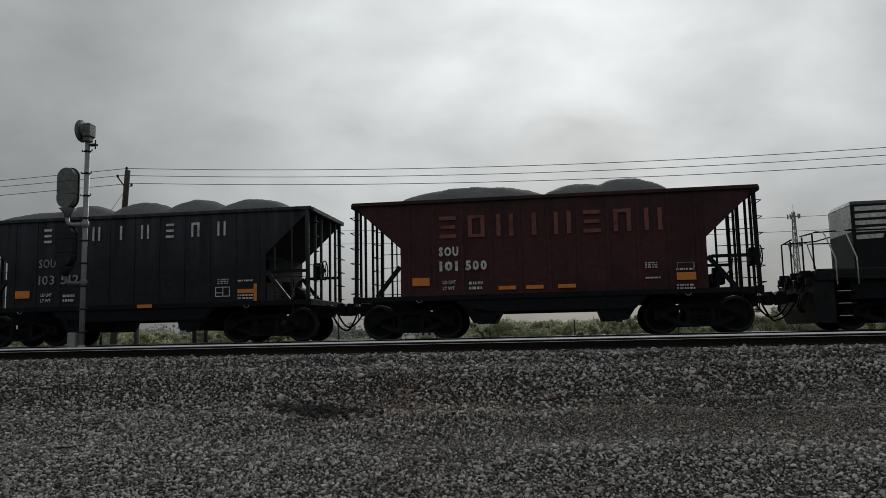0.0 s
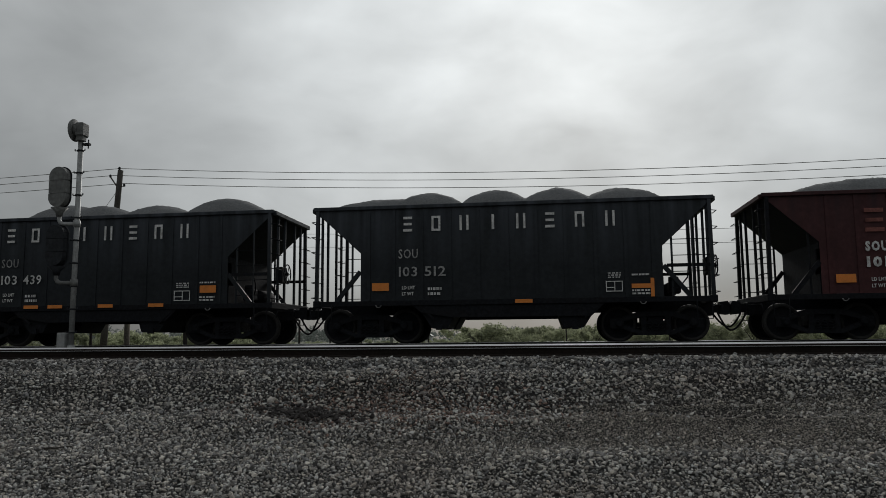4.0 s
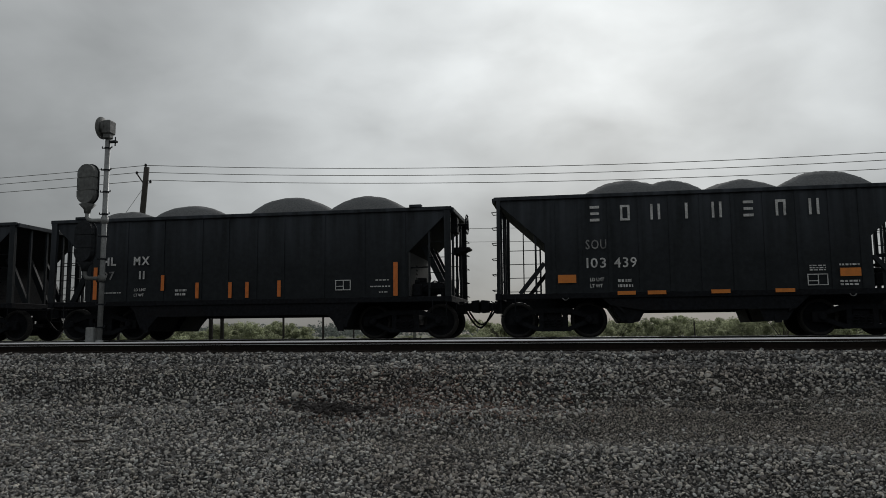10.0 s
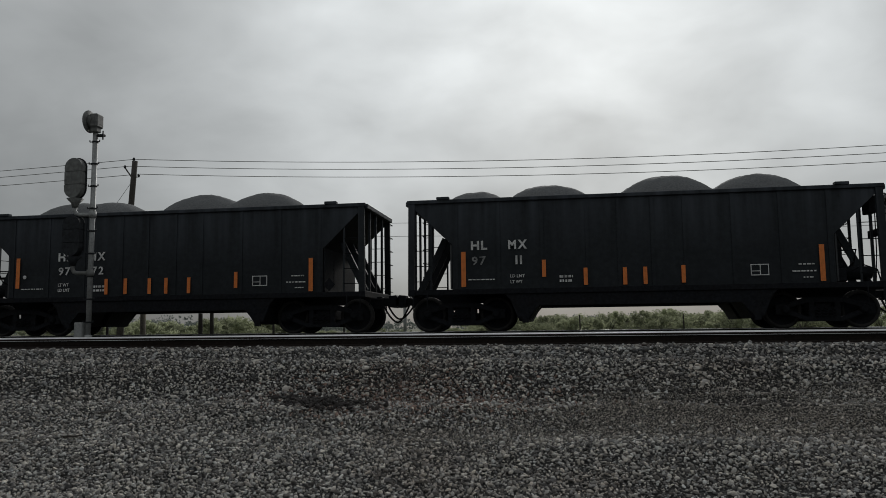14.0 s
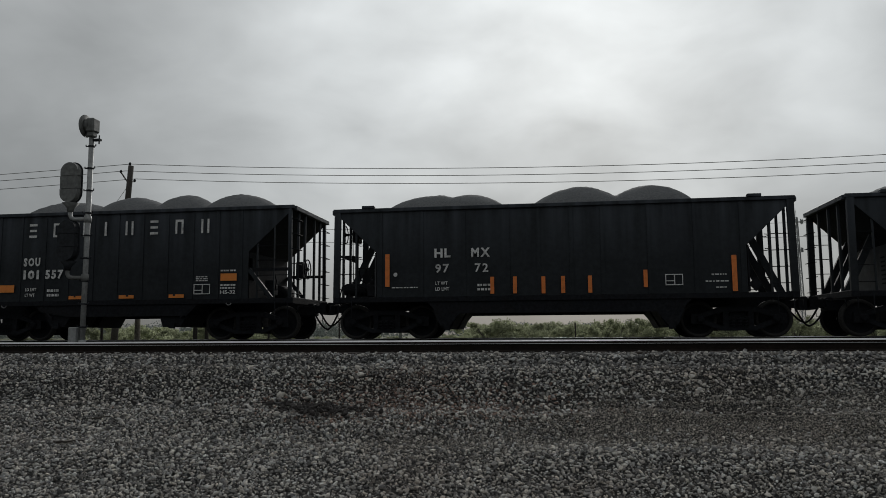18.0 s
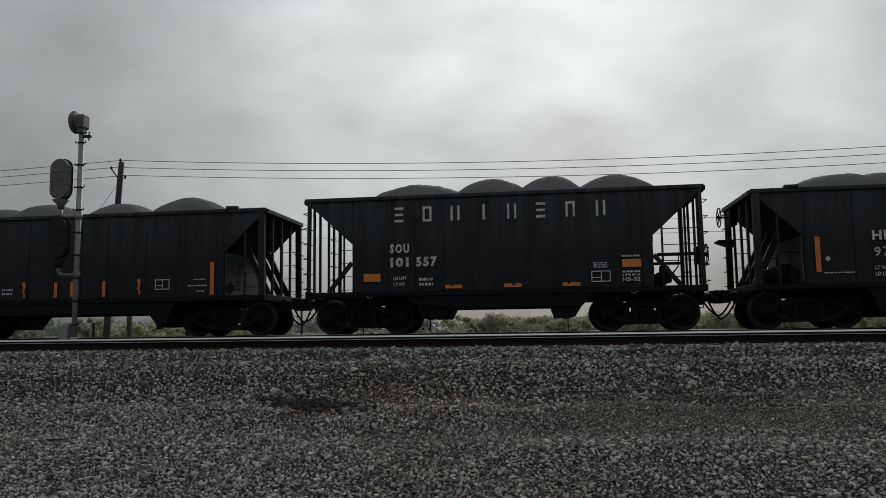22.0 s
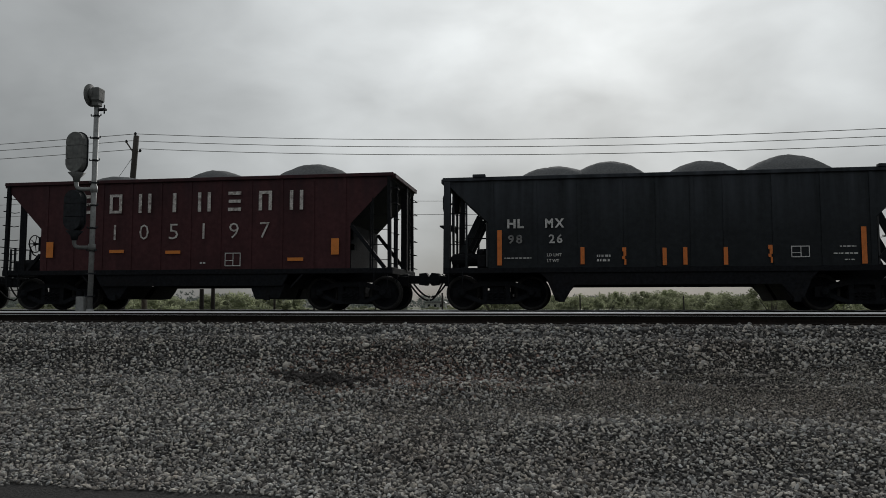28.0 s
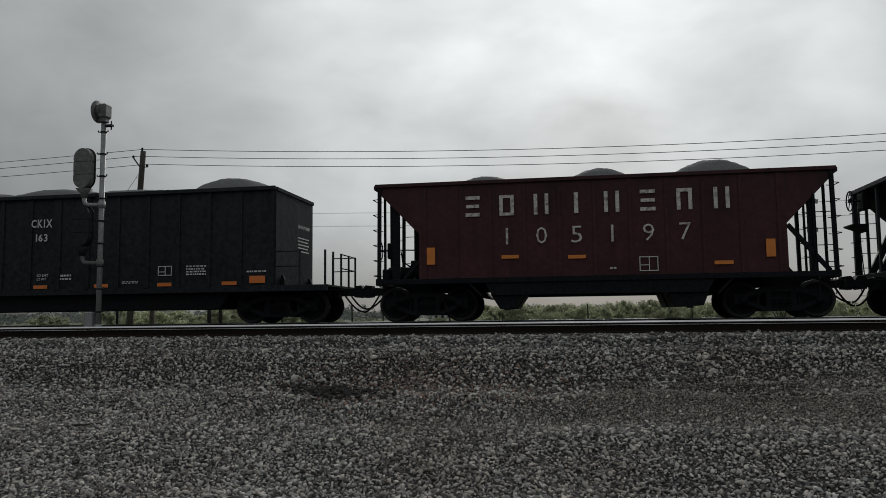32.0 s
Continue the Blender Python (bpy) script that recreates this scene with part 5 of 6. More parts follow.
def signal():
    x, y = -11.21, 16.5
    sig = thing("railway_signal", None, None, "silver signal mast with round top light and two oval heads", "railway signal", m=pose(x, y, -0.42))
    bm = bmesh.new()
    rod(bm, [(0, 0, 0.05), (0, 0, 5.4)], 0.062, 14)
    part("mast", bm, M_MAST, sig)
    bm = bmesh.new()
    box(bm, -0.17, 0.17, -0.17, 0.17, 0.0, 0.08)
    lathe(bm, [(0.08, 0.12), (0.45, 0.085)], 14, "z")
    part("base", bm, M_MAST, sig)
    bm = bmesh.new()
    box(bm, -0.3, -0.1, -0.13, 0.11, 0.0, 0.75, 0.02)
    part("junction_box", bm, M_MAST, sig)
    for k in range(9):
        z = 0.75 + 0.55 * k
        bm = bmesh.new()
        rod(bm, [(-0.13, -0.02, z), (0.13, -0.02, z)], 0.013, 6)
        rod(bm, [(-0.13, -0.02, z), (-0.13, -0.02, z + 0.045)], 0.013, 6)
        rod(bm, [(0.13, -0.02, z), (0.13, -0.02, z + 0.045)], 0.013, 6)
        lathe(bm, [(z - 0.02, 0.075), (z + 0.02, 0.075)], 12, "z")
        part("step_bolt", bm, M_SIGBLACK, sig)
    # round searchlight head with its target
    head = Vector((-0.02, -0.02, 5.66))
    bm = bmesh.new()
    lathe(bm, [(-0.16, 0.02), (-0.16, 0.27), (-0.135, 0.28), (-0.12, 0.27), (-0.12, 0.02)], 24, "x", (0, 0, 0))
    target = part("target", bm, M_SIGGREY, sig, "round dull grey target plate")
    target.matrix_basis = Matrix.Translation(head) @ pose(0, 0, 0, 0, 0, 2)
    bm = bmesh.new()
    lathe(bm, [(-0.12, 0.17), (0.0, 0.17)], 16, "x")
    box(bm, -0.06, 0.15, -0.15, 0.15, -0.17, 0.17, 0.03)
    box(bm, -0.06, 0.12, -0.1, 0.1, -0.28, -0.12, 0.02)
    body = part("lamp_housing", bm, M_SIGGREY, sig)
    body.matrix_basis = Matrix.Translation(head) @ pose(0, 0, 0, 0, 0, 2)
    bm = bmesh.new()
    box(bm, 0.06, 0.24, -0.05, 0.05, 5.28, 5.33)
    rod(bm, [(0.2, 0, 5.2), (0.2, 0, 5.42)], 0.016, 6)
    part("bracket", bm, M_SIGBLACK, sig)
    # oval three-light heads on cranked arms
    for z, dark in ((4.25, False), (2.83, True)):
        m = Matrix.Translation((-0.44, -0.05, z)) @ pose(0, 0, 0, 0, 0, -4)
        bm = bmesh.new()
        n = 28
        ring = []
        for i in range(n):
            a = 2 * math.pi * i / n
            ring.append((0.27 * math.cos(a), (0.27 * math.sin(a)) + (0.25 if math.sin(a) > 0 else -0.25)))
        f = [bm.verts.new((u, 0.04, v)) for u, v in ring]
        b = [bm.verts.new((u, 0.055, v)) for u, v in ring]
        bm.faces.new(f)
        bm.faces.new(b[::-1])
        for i in range(n):
            bm.faces.new((f[i], b[i], b[(i + 1) % n], f[(i + 1) % n]))
        back = part("background_plate", bm, M_SIGBLACK, sig, "oval black background plate")
        back.matrix_basis = m
        bm = bmesh.new()            # the case behind it, with three doors
        n = 24
        for k, (z0, z1) in enumerate(((-0.5, -0.165), (-0.155, 0.155), (0.165, 0.5))):
            pts = []
            for i in range(n):
                a = 2 * math.pi * i / n
                u, v = 0.24 * math.cos(a), 0.24 * math.sin(a) + (0.25 if math.sin(a) > 0 else -0.25)
                pts.append((u, min(max(v, z0), z1)))
            pts = [p for i, p in enumerate(pts) if p != pts[i - 1]]
            prism(bm, pts, -0.12, 0.03)
        lamp = part("lamp_case", bm, M_SIGBLACK if dark else M_SIGGREY, sig)
        lamp.matrix_basis = m
        bm = bmesh.new()
        lathe(bm, [(-0.72, 0.07), (-0.62, 0.09), (-0.5, 0.2)], 14, "z")
        neck = part("neck", bm, M_SIGBLACK if dark else M_SIGGREY, sig)
        neck.matrix_basis = m
        bm = bmesh.new()
        rod(bm, [(-0.44, -0.05, z - 0.55), (-0.44, -0.05, z - 0.8), (-0.4, -0.05, z - 0.87), (-0.32, -0.04, z - 0.9), (0.02, 0, z - 0.9)], 0.05, 10)
        lathe(bm, [(z - 0.98, 0.085), (z - 0.82, 0.085)], 12, "z")
        part("arm", bm, M_SIGGREY if dark else M_MAST, sig)


signal()

# ---- pole line ----
LINE_Y = 38.3


def pole(x, lean, top, label):
    p = thing("utility_pole", None, None, label, "utility pole", m=pose(x, LINE_Y, -0.75))
    bm = bmesh.new()
    rod(bm, [(lean * k / 6, 0, (top + 0.75) * k / 6) for k in range(7)], 0.19, 14, 0.15)
    part("pole", bm, M_POLE, p)
    h = top + 0.75
    bm = bmesh.new()
    bar(bm, (lean - 0.1, -0.1, h - 0.95), (lean - 0.55, -0.1, h - 0.35), 0.06)
    part("bracket", bm, M_POLE, p)
    for dx, dz in ((-0.02, 0.12), (-0.55, -0.3), (0.3, -0.85)):
        bm = bmesh.new()
        lathe(bm, [(0, 0.03), (0.02, 0.07), (0.06, 0.05), (0.08, 0.08), (0.13, 0.06), (0.17, 0.03)], 10, "z", (lean + dx, -0.08, h + dz - 0.1))
        part("insulator", bm, M_SIGBLACK, p)
    bm = bmesh.new()
    bar(bm, (lean, -0.08, h - 0.93), (lean + 0.3, -0.08, h - 0.93), 0.04)
    part("pin", bm, M_POLE, p)
    return p


pole(-24.15, 0.62, 9.62, "dark leaning wooden utility pole with small insulators")


def wire(name, x0, z0, x1, z1, sag, y=LINE_Y, r=0.017, label="thin overhead line wire"):
    bm = bmesh.new()
    n = 40
    rod(bm, [(x0 + (x1 - x0) * k / n, y, z0 + (z1 - z0) * k / n - sag * 4 * (k / n) * (1 - k / n)) for k in range(n + 1)], r, 6)
    thing(name, bm, M_WIRE, label, "wire", "pole line wires")


# ---- distance ----


def tower():
    t = thing("lattice_tower", None, None, "tall grey lattice radio tower with antenna rings far off", "radio tower", m=pose(100.6, 335.0, -0.8, 0, 0, 20))
    H = 49.5

    def corner(k, z):
        w = 2.1 - 1.5 * z / H
        a = 2 * math.pi * k / 3
        return (w * math.cos(a), w * math.sin(a), z)
    for k in range(3):
        bm = bmesh.new()
        bar(bm, corner(k, 0), corner(k, H), 0.3)
        part("leg", bm, M_GALV, t)
    bm = bmesh.new()
    n = 18
    for i in range(n):
        z0, z1 = H * i / n, H * (i + 1) / n
        for k in range(3):
            bar(bm, corner(k, z0), corner(k + 1, z1), 0.12)
            bar(bm, corner(k + 1, z0), corner(k, z1), 0.12)
            bar(bm, corner(k, z1), corner(k + 1, z1), 0.12)
    part("lacing", bm, M_GALV, t)
    for z, r in ((H - 2.0, 2.4), (H - 14, 1.9)):
        bm = bmesh.new()
        for k in range(9):
            a = 2 * math.pi * k / 9
            box(bm, r * math.cos(a) - 0.2, r * math.cos(a) + 0.2, r * math.sin(a) - 0.15, r * math.sin(a) + 0.15, z - 0.9, z + 0.9)
            bar(bm, (0, 0, z), (r * math.cos(a), r * math.sin(a), z), 0.12)
        part("antenna_ring", bm, M_GALV, t)
    bm = bmesh.new()
    bar(bm, (0, 0, H), (0, 0, H + 3), 0.12)
    part("lightning_rod", bm, M_GALV, t)


tower()


def leaves(n, spread, size, rnd, clumps=14):
    """A crown: leaf quads gathered in uneven clumps."""
    cs = []
    for _ in range(clumps):
        a, r, z = rnd.uniform(0, 6.283), rnd.uniform(0.1, 1) ** 0.6, rnd.uniform(0.12, 1.0)
        k = (1.15 - 0.75 * abs(z - 0.45) ** 1.2)
        cs.append((r * k * math.cos(a), r * k * math.sin(a), z, rnd.uniform(0.14, 0.34)))
    v, f = [], []
    for i in range(n):
        cx, cy, cz, cr = cs[rnd.randrange(clumps)]
        d = Vector((rnd.gauss(0, 1), rnd.gauss(0, 1), rnd.gauss(0, 1))).normalized() * cr * rnd.uniform(0.3, 1.1)
        p = Vector(((cx + d.x) * spread[0], (cy + d.y) * spread[1], max(cz + d.z * 0.8, 0.02) * spread[2]))
        a = Vector((rnd.gauss(0, 1), rnd.gauss(0, 1), rnd.gauss(0, 1))).normalized()
        b = a.orthogonal().normalized()
        s = size * rnd.uniform(0.6, 1.4)
        k = len(v)
        v += [p - a * s, p + b * s * 0.5, p + a * s, p - b * s * 0.5]
        f += [(k, k + 1, k + 2), (k, k + 2, k + 3)]
    return [tuple(q) for q in v], f


def bush(name, label, spread, size, seed, n=3600):
    rnd = random.Random(seed)
    b = thing(name, None, None, label, "bush", "shrubs behind the line")
    bm = bmesh.new()
    for _ in range(9):
        a, l = rnd.uniform(0, 6.283), rnd.uniform(0.5, 0.95)
        pts = [(0.1 * math.cos(a), 0.1 * math.sin(a), 0)]
        for k in (0.35, 0.7, 1.0):
            pts.append((spread[0] * 0.8 * k * l * math.cos(a + 0.4 * k), spread[1] * 0.8 * k * l * math.sin(a + 0.4 * k), spread[2] * l * k))
        rod(bm, pts, 0.04, 5, 0.008)
    part("stem_clump", bm, M_BARK, b)
    v, f = leaves(n, spread, size, rnd, 22)
    part("crown", bulk("crown", v, f, M_LEAF), None, b)
    return b


B2 = "loose green shrub with new spring leaves in rough grass"
shrubs = [bush("bush", B2, (1.9, 1.7, 1.7), 0.085, 5), bush("bush", B2, (2.2, 1.8, 1.5), 0.085, 6), bush("bush", B2, (1.7, 1.5, 1.95), 0.085, 7)]


def place_shrubs():
    rnd = random.Random(12)
    spots = []
    for k in range(120):
        x = -46 + 100 * k / 119 + rnd.uniform(-0.8, 0.8)
        y = rnd.uniform(60, 84)
        h = 0.95 + 0.3 * noise.noise((x * 0.11, 2.2, 0)) + rnd.uniform(-0.15, 0.15)
        if -28 < x < -9:
            h *= 0.42
        spots.append((x, y, h))
    spots.append((-4.6, 52, 0.95))          # the fuller bush nearer the line
    spots.append((-2.9, 53, 0.8))
    spots.append((-33.5, 54, 0.8))
    for k, (x, y, h) in enumerate(spots):
        src = shrubs[k % 3]
        m = pose(x, y, ground_z(x, y) - 0.05, 0, 0, rnd.uniform(0, 360))
        b = src if k < 3 else copy_thing(src, m)
        b.matrix_basis = m
        b.scale = (h, h, h)


place_shrubs()


def far_woods():
    rnd = random.Random(44)
    v, f = [], []
    for _ in range(700):
        a = rnd.uniform(-48, 40)
        d = rnd.uniform(280 if not -12 < a < -7.5 else 315, 430)
        x, y = d * math.sin(radians(a)), d * math.cos(radians(a))
        h = rnd.uniform(3.4, 6.2) * (1.0 if a < -14 else 0.85) * (1 + 0.35 * noise.noise((a * 0.25, 0, 5)))
        lv, lf = leaves(120, (h * 0.9, h * 0.9, h), 0.42, rnd, 9)
        k = len(v)
        v += [(p[0] + x, p[1] + y, p[2] - 0.8) for p in lv]
        f += [(i + k, j + k, l + k) for i, j, l in lf]
    tagged(new("far_woods", bulk("far_woods", v, f, M_LEAF_FAR)), "woods along the horizon, grey-green with haze in the colour", "woods", kind="stuff")


far_woods()


def fence_post(az, dist, top, w, mat, label):
    x, y = dist * math.sin(radians(az)), dist * math.cos(radians(az))
    z = ground_z(x, y)
    bm = bmesh.new()
    rod(bm, [(0, 0, -0.05), (0.01, 0, (top - z) * 0.5), (0, 0, top - z - 0.02), (0, 0, top - z)], w / 2, 9, w / 2 * 0.9)
    thing("fence_post", bm, mat, label, "post", "fence posts behind the line", m=pose(x, y, z))


for z, s, dx in ((9.73, 1.17, 0.0), (9.35, 1.17, -0.3), (8.87, 1.11, 0.3)):
    wire("line_wire", -23.55 + dx, z, 40.5, z - 0.05, s)
    wire("line_wire", -87.5, z - 0.1, -23.55 + dx, z, 0.62)
for z in (6.15, 5.45):
    wire("line_wire", -23.9, z, 40.5, z, 0.75, r=0.011)
    wire("line_wire", -87.5, z, -23.9, z, 0.62, r=0.011)
bm = bmesh.new()
rod(bm, [(-23.65, LINE_Y, 8.5), (-26.6, LINE_Y - 0.3, 4.2), (-30.0, LINE_Y - 0.6, -0.75)], 0.012, 6)
thing("guy_wire", bm, M_WIRE, "slack guy wire from a leaning wooden pole to the ground", "wire")
pole(40.0, 0.1, 9.6, "dark wooden utility pole carrying line wires")
pole(-88.0, 0.1, 9.6, "dark wooden utility pole carrying line wires")

DP = "dark weathered wooden fence post in rough grass"
for az, d, top, w in ((-26.86, 30, 0.75, 0.17), (-26.08, 30, 0.78, 0.15), (-21.71, 34, 0.95, 0.1), (-18.8, 34, 1.0, 0.1), (-16.53, 36, 0.75, 0.08),
                      (-9.16, 40, 0.8, 0.1), (-33.0, 30, 0.5, 0.1), (-14.2, 36, 0.5, 0.07), (1.2, 44, 0.75, 0.08), (8.6, 44, 0.7, 0.08)):
    fence_post(az, d, top, w, M_DARKPOST, DP)
fence_post(-30.72, 28, 0.72, 0.2, M_POST, "pale bleached wooden fence post in rough grass")
fence_post(-11.94, 60, 1.75, 0.28, M_GALV, "thick pale grey post standing in the field")


def shed():
    s = thing("shed", None, None, "small pale shed with a low roof far across the field", "shed", m=pose(-50.5, 298, -0.85))
    bm = bmesh.new()
    box(bm, -4, 4, -2.5, 2.5, 0, 2.2)
    part("wall", bm, M_SHED, s)
    bm = bmesh.new()
    prism(bm, [(-4.3, 2.2), (4.3, 2.2), (3.6, 2.9), (-3.6, 2.9)], -2.8, 2.8)
    part("roof", bm, M_SIGGREY, s)
    for x in (-2.5, 0, 2.5):
        bm = bmesh.new()
        box(bm, x - 0.5, x + 0.5, -2.56, -2.5, 0.7, 1.7)
        part("window", bm, M_UNDER, s)


shed()

# ---- loose stone ----


def stones(name, label, spots, mat, seed, flat=0.7, coarse=False):
    """Angular crushed stones; spots: x, y, z and size of each."""
    rs = np.random.RandomState(seed)
    g = (1 + 5 ** 0.5) / 2
    ico = np.array([(-1, g, 0), (1, g, 0), (-1, -g, 0), (1, -g, 0), (0, -1, g), (0, 1, g), (0, -1, -g), (0, 1, -g), (g, 0, -1), (g, 0, 1), (-g, 0, -1), (-g, 0, 1)]) / math.hypot(1, g)
    tri = np.array([(0, 11, 5), (0, 5, 1), (0, 1, 7), (0, 7, 10), (0, 10, 11), (1, 5, 9), (5, 11, 4), (11, 10, 2), (10, 7, 6), (7, 1, 8), (3, 9, 4), (3, 4, 2), (3, 2, 6), (3, 6, 8), (3, 8, 9), (4, 9, 5), (2, 4, 11), (6, 2, 10), (8, 6, 7), (9, 8, 1)])
    if coarse:
        ico = np.array([(1, 0, 0), (-1, 0, 0), (0, 1, 0), (0, -1, 0), (0, 0, 1), (0, 0, -1)], float)
        tri = np.array([(0, 2, 4), (2, 1, 4), (1, 3, 4), (3, 0, 4), (2, 0, 5), (1, 2, 5), (3, 1, 5), (0, 3, 5)])
    n, m = len(spots), len(ico)
    v = ico[None] * rs.uniform(0.72, 1.15, (n, m, 1)) + rs.normal(0, 0.07, (n, m, 3))
    v = v * rs.uniform(0.65, 1.25, (n, 1, 3)) * np.array([1.4, 1.0, flat])
    q = rs.normal(size=(n, 4)) * np.array([1, 0.3, 0.3, 0.75])
    q /= np.linalg.norm(q, axis=1, keepdims=True)
    w, x, y, z = q.T
    R = np.stack([np.stack([1 - 2 * (y * y + z * z), 2 * (x * y - z * w), 2 * (x * z + y * w)], -1),
                  np.stack([2 * (x * y + z * w), 1 - 2 * (x * x + z * z), 2 * (y * z - x * w)], -1),
                  np.stack([2 * (x * z - y * w), 2 * (y * z + x * w), 1 - 2 * (x * x + y * y)], -1)], -2)
    v = np.einsum("nij,nkj->nki", R, v) * (spots[:, 3] / 2)[:, None, None] + spots[:, None, :3]
    f = (tri[None] + m * np.arange(n)[:, None, None]).reshape(-1, 3)
    return tagged(new(name, bulk(name, v.reshape(-1, 3), f, mat)), label, "gravel", kind="stuff")


def scatter(y0, y1, size, seed, spread=0.25, pack=1.0, keep=None):
    """Closely packed spots inside the wedge that opens from the camera, y0..y1 away: uneven rows of stones."""
    rs = np.random.RandomState(seed)
    out = []
    y = y0
    while y < y1:
        step = size * 1.42 * pack
        n = int(1.46 * y / step)
        x = -0.98 * y + step * (np.arange(n) + rs.rand()) + rs.uniform(-0.55, 0.55, n) * step
        yy = y + rs.uniform(-0.9, 0.9, n) * size * pack
        big = np.clip(np.exp(rs.normal(0, spread, n)), 0.5, 1.9) * size
        for a, b, s in zip(x, yy, big):
            if keep is None or keep(a, b, rs):
                out.append((a, b, ground_z(a, b) + s * rs.uniform(0.0, 0.5), s))
        y += size * 1.02 * pack
    return np.array(out)


def dirt(x, y):
    """Where wheels have packed the gravel to dirt: 0 stones, 1 bare."""
    lane = math.exp(-((y - 9.1 - 0.12 * x) / 0.72) ** 2) * (1 / (1 + math.exp(-(x + 0.3) * 1.6)))
    lane2 = 0.28 * math.exp(-((y - 8.5 - 0.08 * x) / 0.3) ** 2)
    return max(0.0, min(1.0, 1.25 * lane + lane2 + 0.4 * noise.noise((x * 0.35, y * 0.6, 9.0))))


stones("ballast_stones", "coarse pale grey crushed ballast banked against the rails", scatter(9.4, 10.75, 0.033, 1, 0.3, 0.95, keep=lambda x, y, r: r.rand() > 0.75 * dirt(x, y)), M_STONE, 2)
stones("ballast_shoulder", "oil-darkened crushed ballast on the shoulder beside the rails", scatter(10.68, 11.93, 0.039, 14, 0.3, 0.97), M_OILY, 15)
stones("lot_gravel", "grey crushed gravel spread over the lot", scatter(5.9, 9.45, 0.029, 3, 0.3, 0.95, keep=lambda x, y, r: r.rand() > 0.95 * dirt(x, y)), M_STONE, 4)
stones("track_ballast", "ballast between the rails", scatter(13.7, 15.6, 0.06, 5), M_STONE, 6)
stones("gravel_fines", "brown fine gravel packed in the wheel lanes", scatter(7.2, 10.6, 0.0165, 7, 0.35, 0.9, keep=lambda x, y, r: r.rand() < 0.04 + 1.2 * dirt(x, y)), M_FINES, 8, coarse=True)


def single_stones():
    """The larger stones that lie loose on top, each one a piece of the ground."""
    rs = np.random.RandomState(77)
    shapes = []
    for k in range(14):
        bm = bmesh.new()
        bmesh.ops.create_icosphere(bm, subdivisions=1, radius=0.5)
        for v in bm.verts:
            v.co *= rs.uniform(0.75, 1.15)
            v.co.x *= 1.25
            v.co.z *= 0.62
        shapes.append(mesh_of("stone", bm, M_STONE))
    floor = bpy.data.objects["ground"]
    for k in range(290):
        y = math.sqrt(rs.uniform(7.3 ** 2, 11.3 ** 2))
        x = y * rs.uniform(-0.72, 0.34)
        if dirt(x, y) > 0.55:
            continue
        size = rs.uniform(0.04, 0.062)
        ob = part("stone", shapes[k % 14], None, floor)
        ob.location, ob.rotation_euler = (x, y, ground_z(x, y) + size * 0.28), (rs.uniform(-0.3, 0.3), rs.uniform(-0.3, 0.3), rs.uniform(0, 6.28))
        ob.scale = (size, size, size)


single_stones()


def stained_patch():
    """Stones that rust has stained brown, thinning out from the middle of the patch."""
    rs = np.random.RandomState(91)
    spots = []
    for _ in range(1900):
        x, y = -2.0 + rs.normal(0, 1.0), 9.75 + rs.normal(0, 0.38)
        size = 0.033 * rs.uniform(0.6, 1.3)
        spots.append((x, y, ground_z(x, y) + size * rs.uniform(0.15, 0.6), size))
    stones("rusty_stones", "rust-stained brown stones scattered among grey ballast", np.array(spots), M_RUSTY, 92)


M_RUSTY = material("rust_stained_stone", (0.27, 0.185, 0.15), 0.9, grain=16, amount=0.3, stain=2, stain_amount=0.4, stain_col=(0.12, 0.08, 0.07), per_island=0.6, bump=0.35, bump_scale=50, gap_dark=0.3)
stained_patch()
# the dark turned-up clods beside the pale rock
spots = np.array([(-3.1 + a, 9.5 + b - 0.1 * a, ground_z(-3.1 + a, 9.5 + b - 0.1 * a) + 0.035 + 0.03 * random.random(), random.uniform(0.03, 0.075)) for a, b in ((random.gauss(0, 0.33), random.gauss(0, 0.14)) for _ in range(260))])
for x0, x1, y0, n in ((-0.4, 1.7, 9.85, 190), (1.8, 2.9, 9.47, 110), (0.6, 2.3, 9.62, 70)):      # dark rows along the wheel ruts
    rut = [(random.uniform(x0, x1), y0 + random.gauss(0, 0.022)) for _ in range(n)]
    spots = np.concatenate([spots, [(a, b, ground_z(a, b) + 0.016, random.uniform(0.02, 0.042)) for a, b in rut]])
stones("dark_clods", "dark clods turned up among the gravel", spots, M_CLOD, 10)


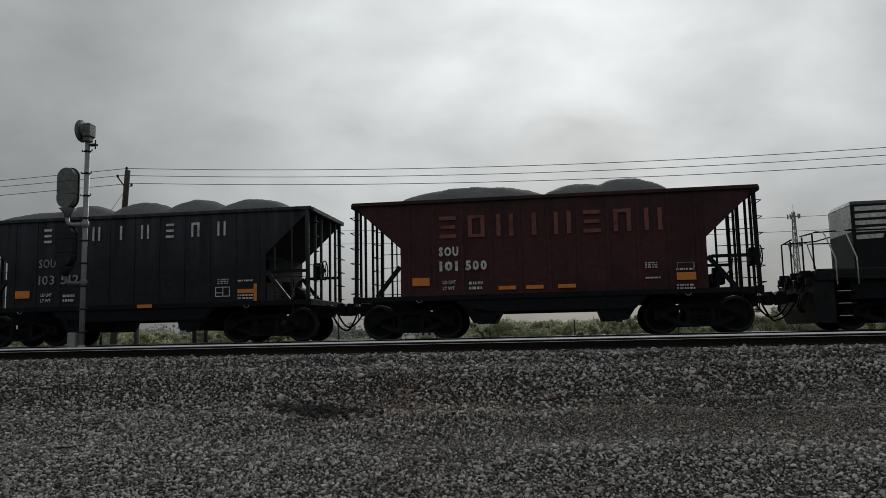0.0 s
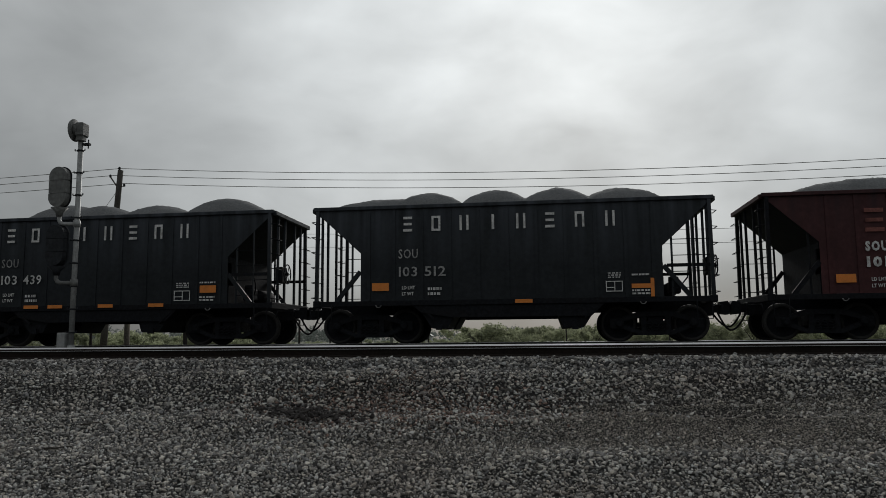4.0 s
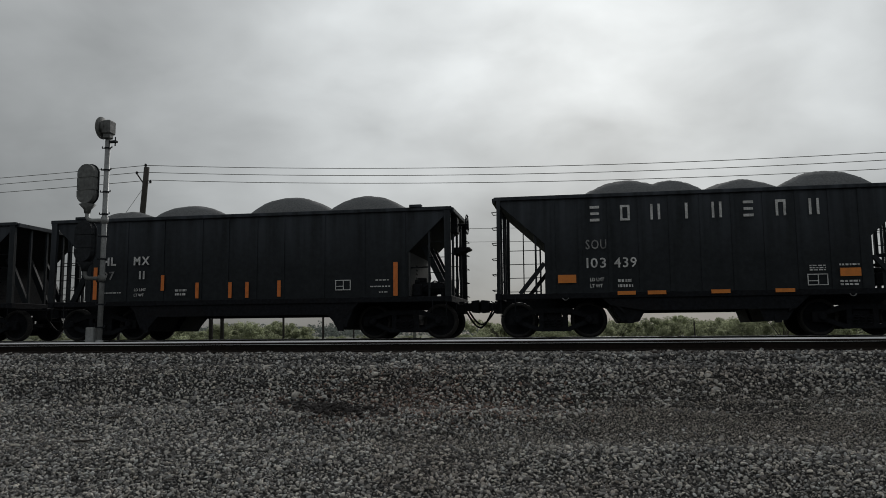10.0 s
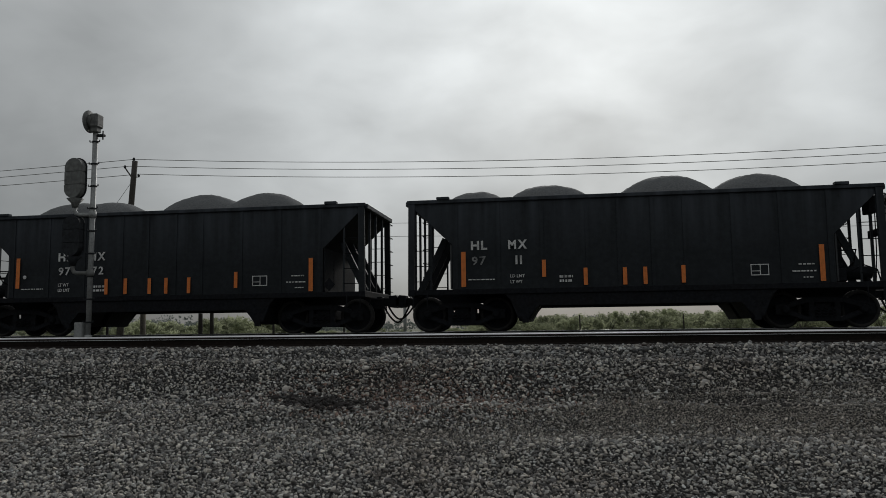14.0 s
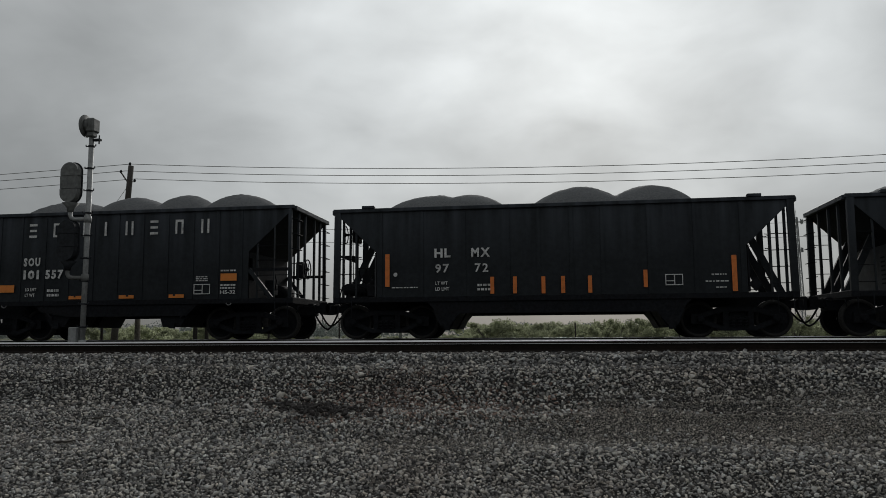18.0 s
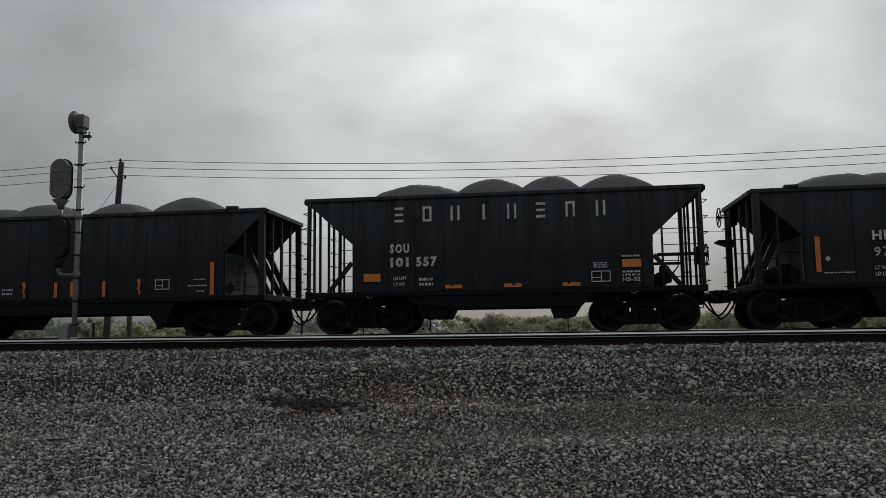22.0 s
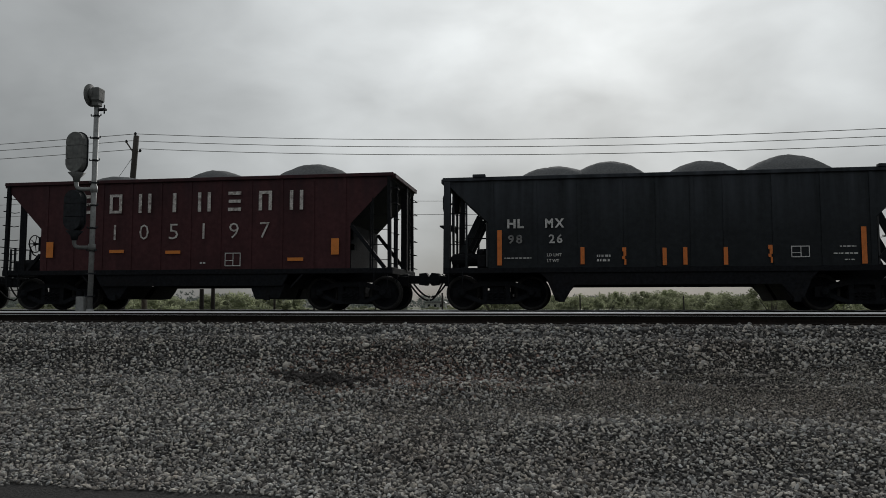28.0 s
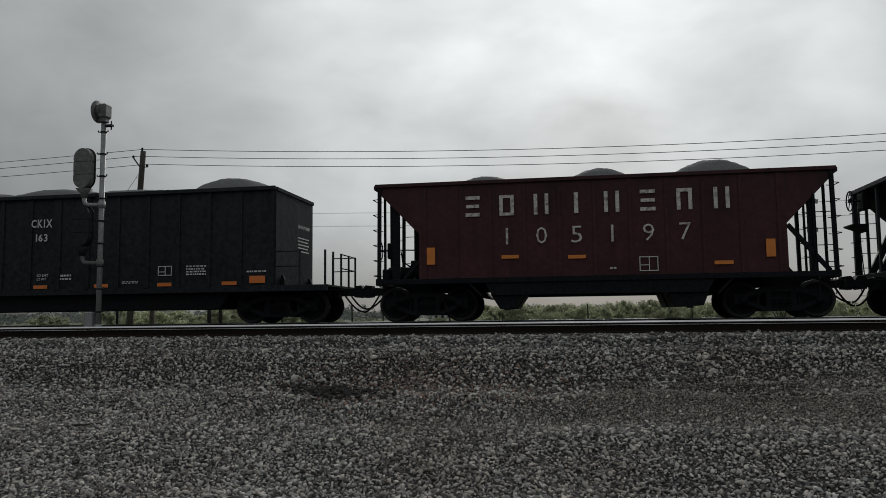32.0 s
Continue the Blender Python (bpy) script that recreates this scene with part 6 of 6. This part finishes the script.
def big_rock(x, y, s, seed):
    """A broken lump, cut by random planes and half sunk in the gravel."""
    rnd = random.Random(seed)
    bm = bmesh.new()
    bmesh.ops.create_icosphere(bm, subdivisions=3, radius=s / 2)
    for _ in range(11):
        n = Vector((rnd.gauss(0, 1), rnd.gauss(0, 1), rnd.gauss(0, 0.8))).normalized()
        reach = s * rnd.uniform(0.24, 0.4)
        for v in bm.verts:
            over = v.co.dot(n) - reach
            if over > 0:
                v.co -= n * over
    for v in bm.verts:
        v.co += v.co.normalized() * s * 0.05 * noise.noise(v.co * (5 / s) + Vector((seed, 0, 0)))
        v.co.z *= 0.62
    thing("rock", bm, M_PALE, "pale stone larger than the gravel round it", "rock", m=pose(x, y, ground_z(x, y) + s * 0.06, 0, 0, seed * 70))


M_PALE = material("pale_limestone", (0.62, 0.58, 0.53), 0.9, grain=20, amount=0.3, stain=9, stain_amount=0.6, bump=0.4)

for x, y, s, k in ((-3.75, 9.92, 0.16, 1), (-3.57, 9.3, 0.13, 2), (-2.79, 10.46, 0.13, 3), (-3.11, 10.69, 0.1, 4), (2.08, 10.77, 0.11, 5), (1.72, 10.43, 0.12, 6), (-7.31, 10.78, 0.11, 7), (0.03, 10.01, 0.1, 8)):
    big_rock(x, y, s, k)


def stick(x0, y0, x1, y1):
    bm = bmesh.new()
    pts = []
    for k in range(6):
        x, y = x0 + (x1 - x0) * k / 5, y0 + (y1 - y0) * k / 5 + 0.02 * math.sin(2.3 * k)
        pts.append((x, y, ground_z(x, y) + 0.035))
    rod(bm, pts, 0.014, 6, 0.007)
    thing("stick", bm, M_BARK, "dark dead stick lying on the gravel", "stick")


stick(-5.78, 8.11, -5.48, 8.2)
stick(-5.95, 9.03, -5.72, 9.1)

# ---- ties ----


def ties():
    bm = bmesh.new()
    box(bm, -0.11, 0.11, -1.3, 1.3, -0.36, -0.172, 0.012)
    me = mesh_of("tie", bm, M_TIE)
    for track, n in ((near_track, 70), (train_track, 60)):
        for k in range(n):
            ob = part("tie", me, None, track)
            ob.location = (-24 + 0.56 * k + random.uniform(-0.03, 0.03), random.uniform(-0.04, 0.04), 0)


ties()


def motions():
    steps = [0.5 * k for k in range(65)]
    for ob, place in ROLLING:
        walk(ob, [(t, pose(place + rolled(t), TRAIN_Y, 0)) for t in steps])
    fine = [0.2 * k for k in range(161)]
    turns = [math.degrees(rolled(t) / R_WHEEL) for t in fine]
    for ws, x in SPINNING:
        walk(ws, [(t, pose(x, 0, R_WHEEL, 0, a + 37 * x, 0)) for t, a in zip(fine, turns)])


motions()
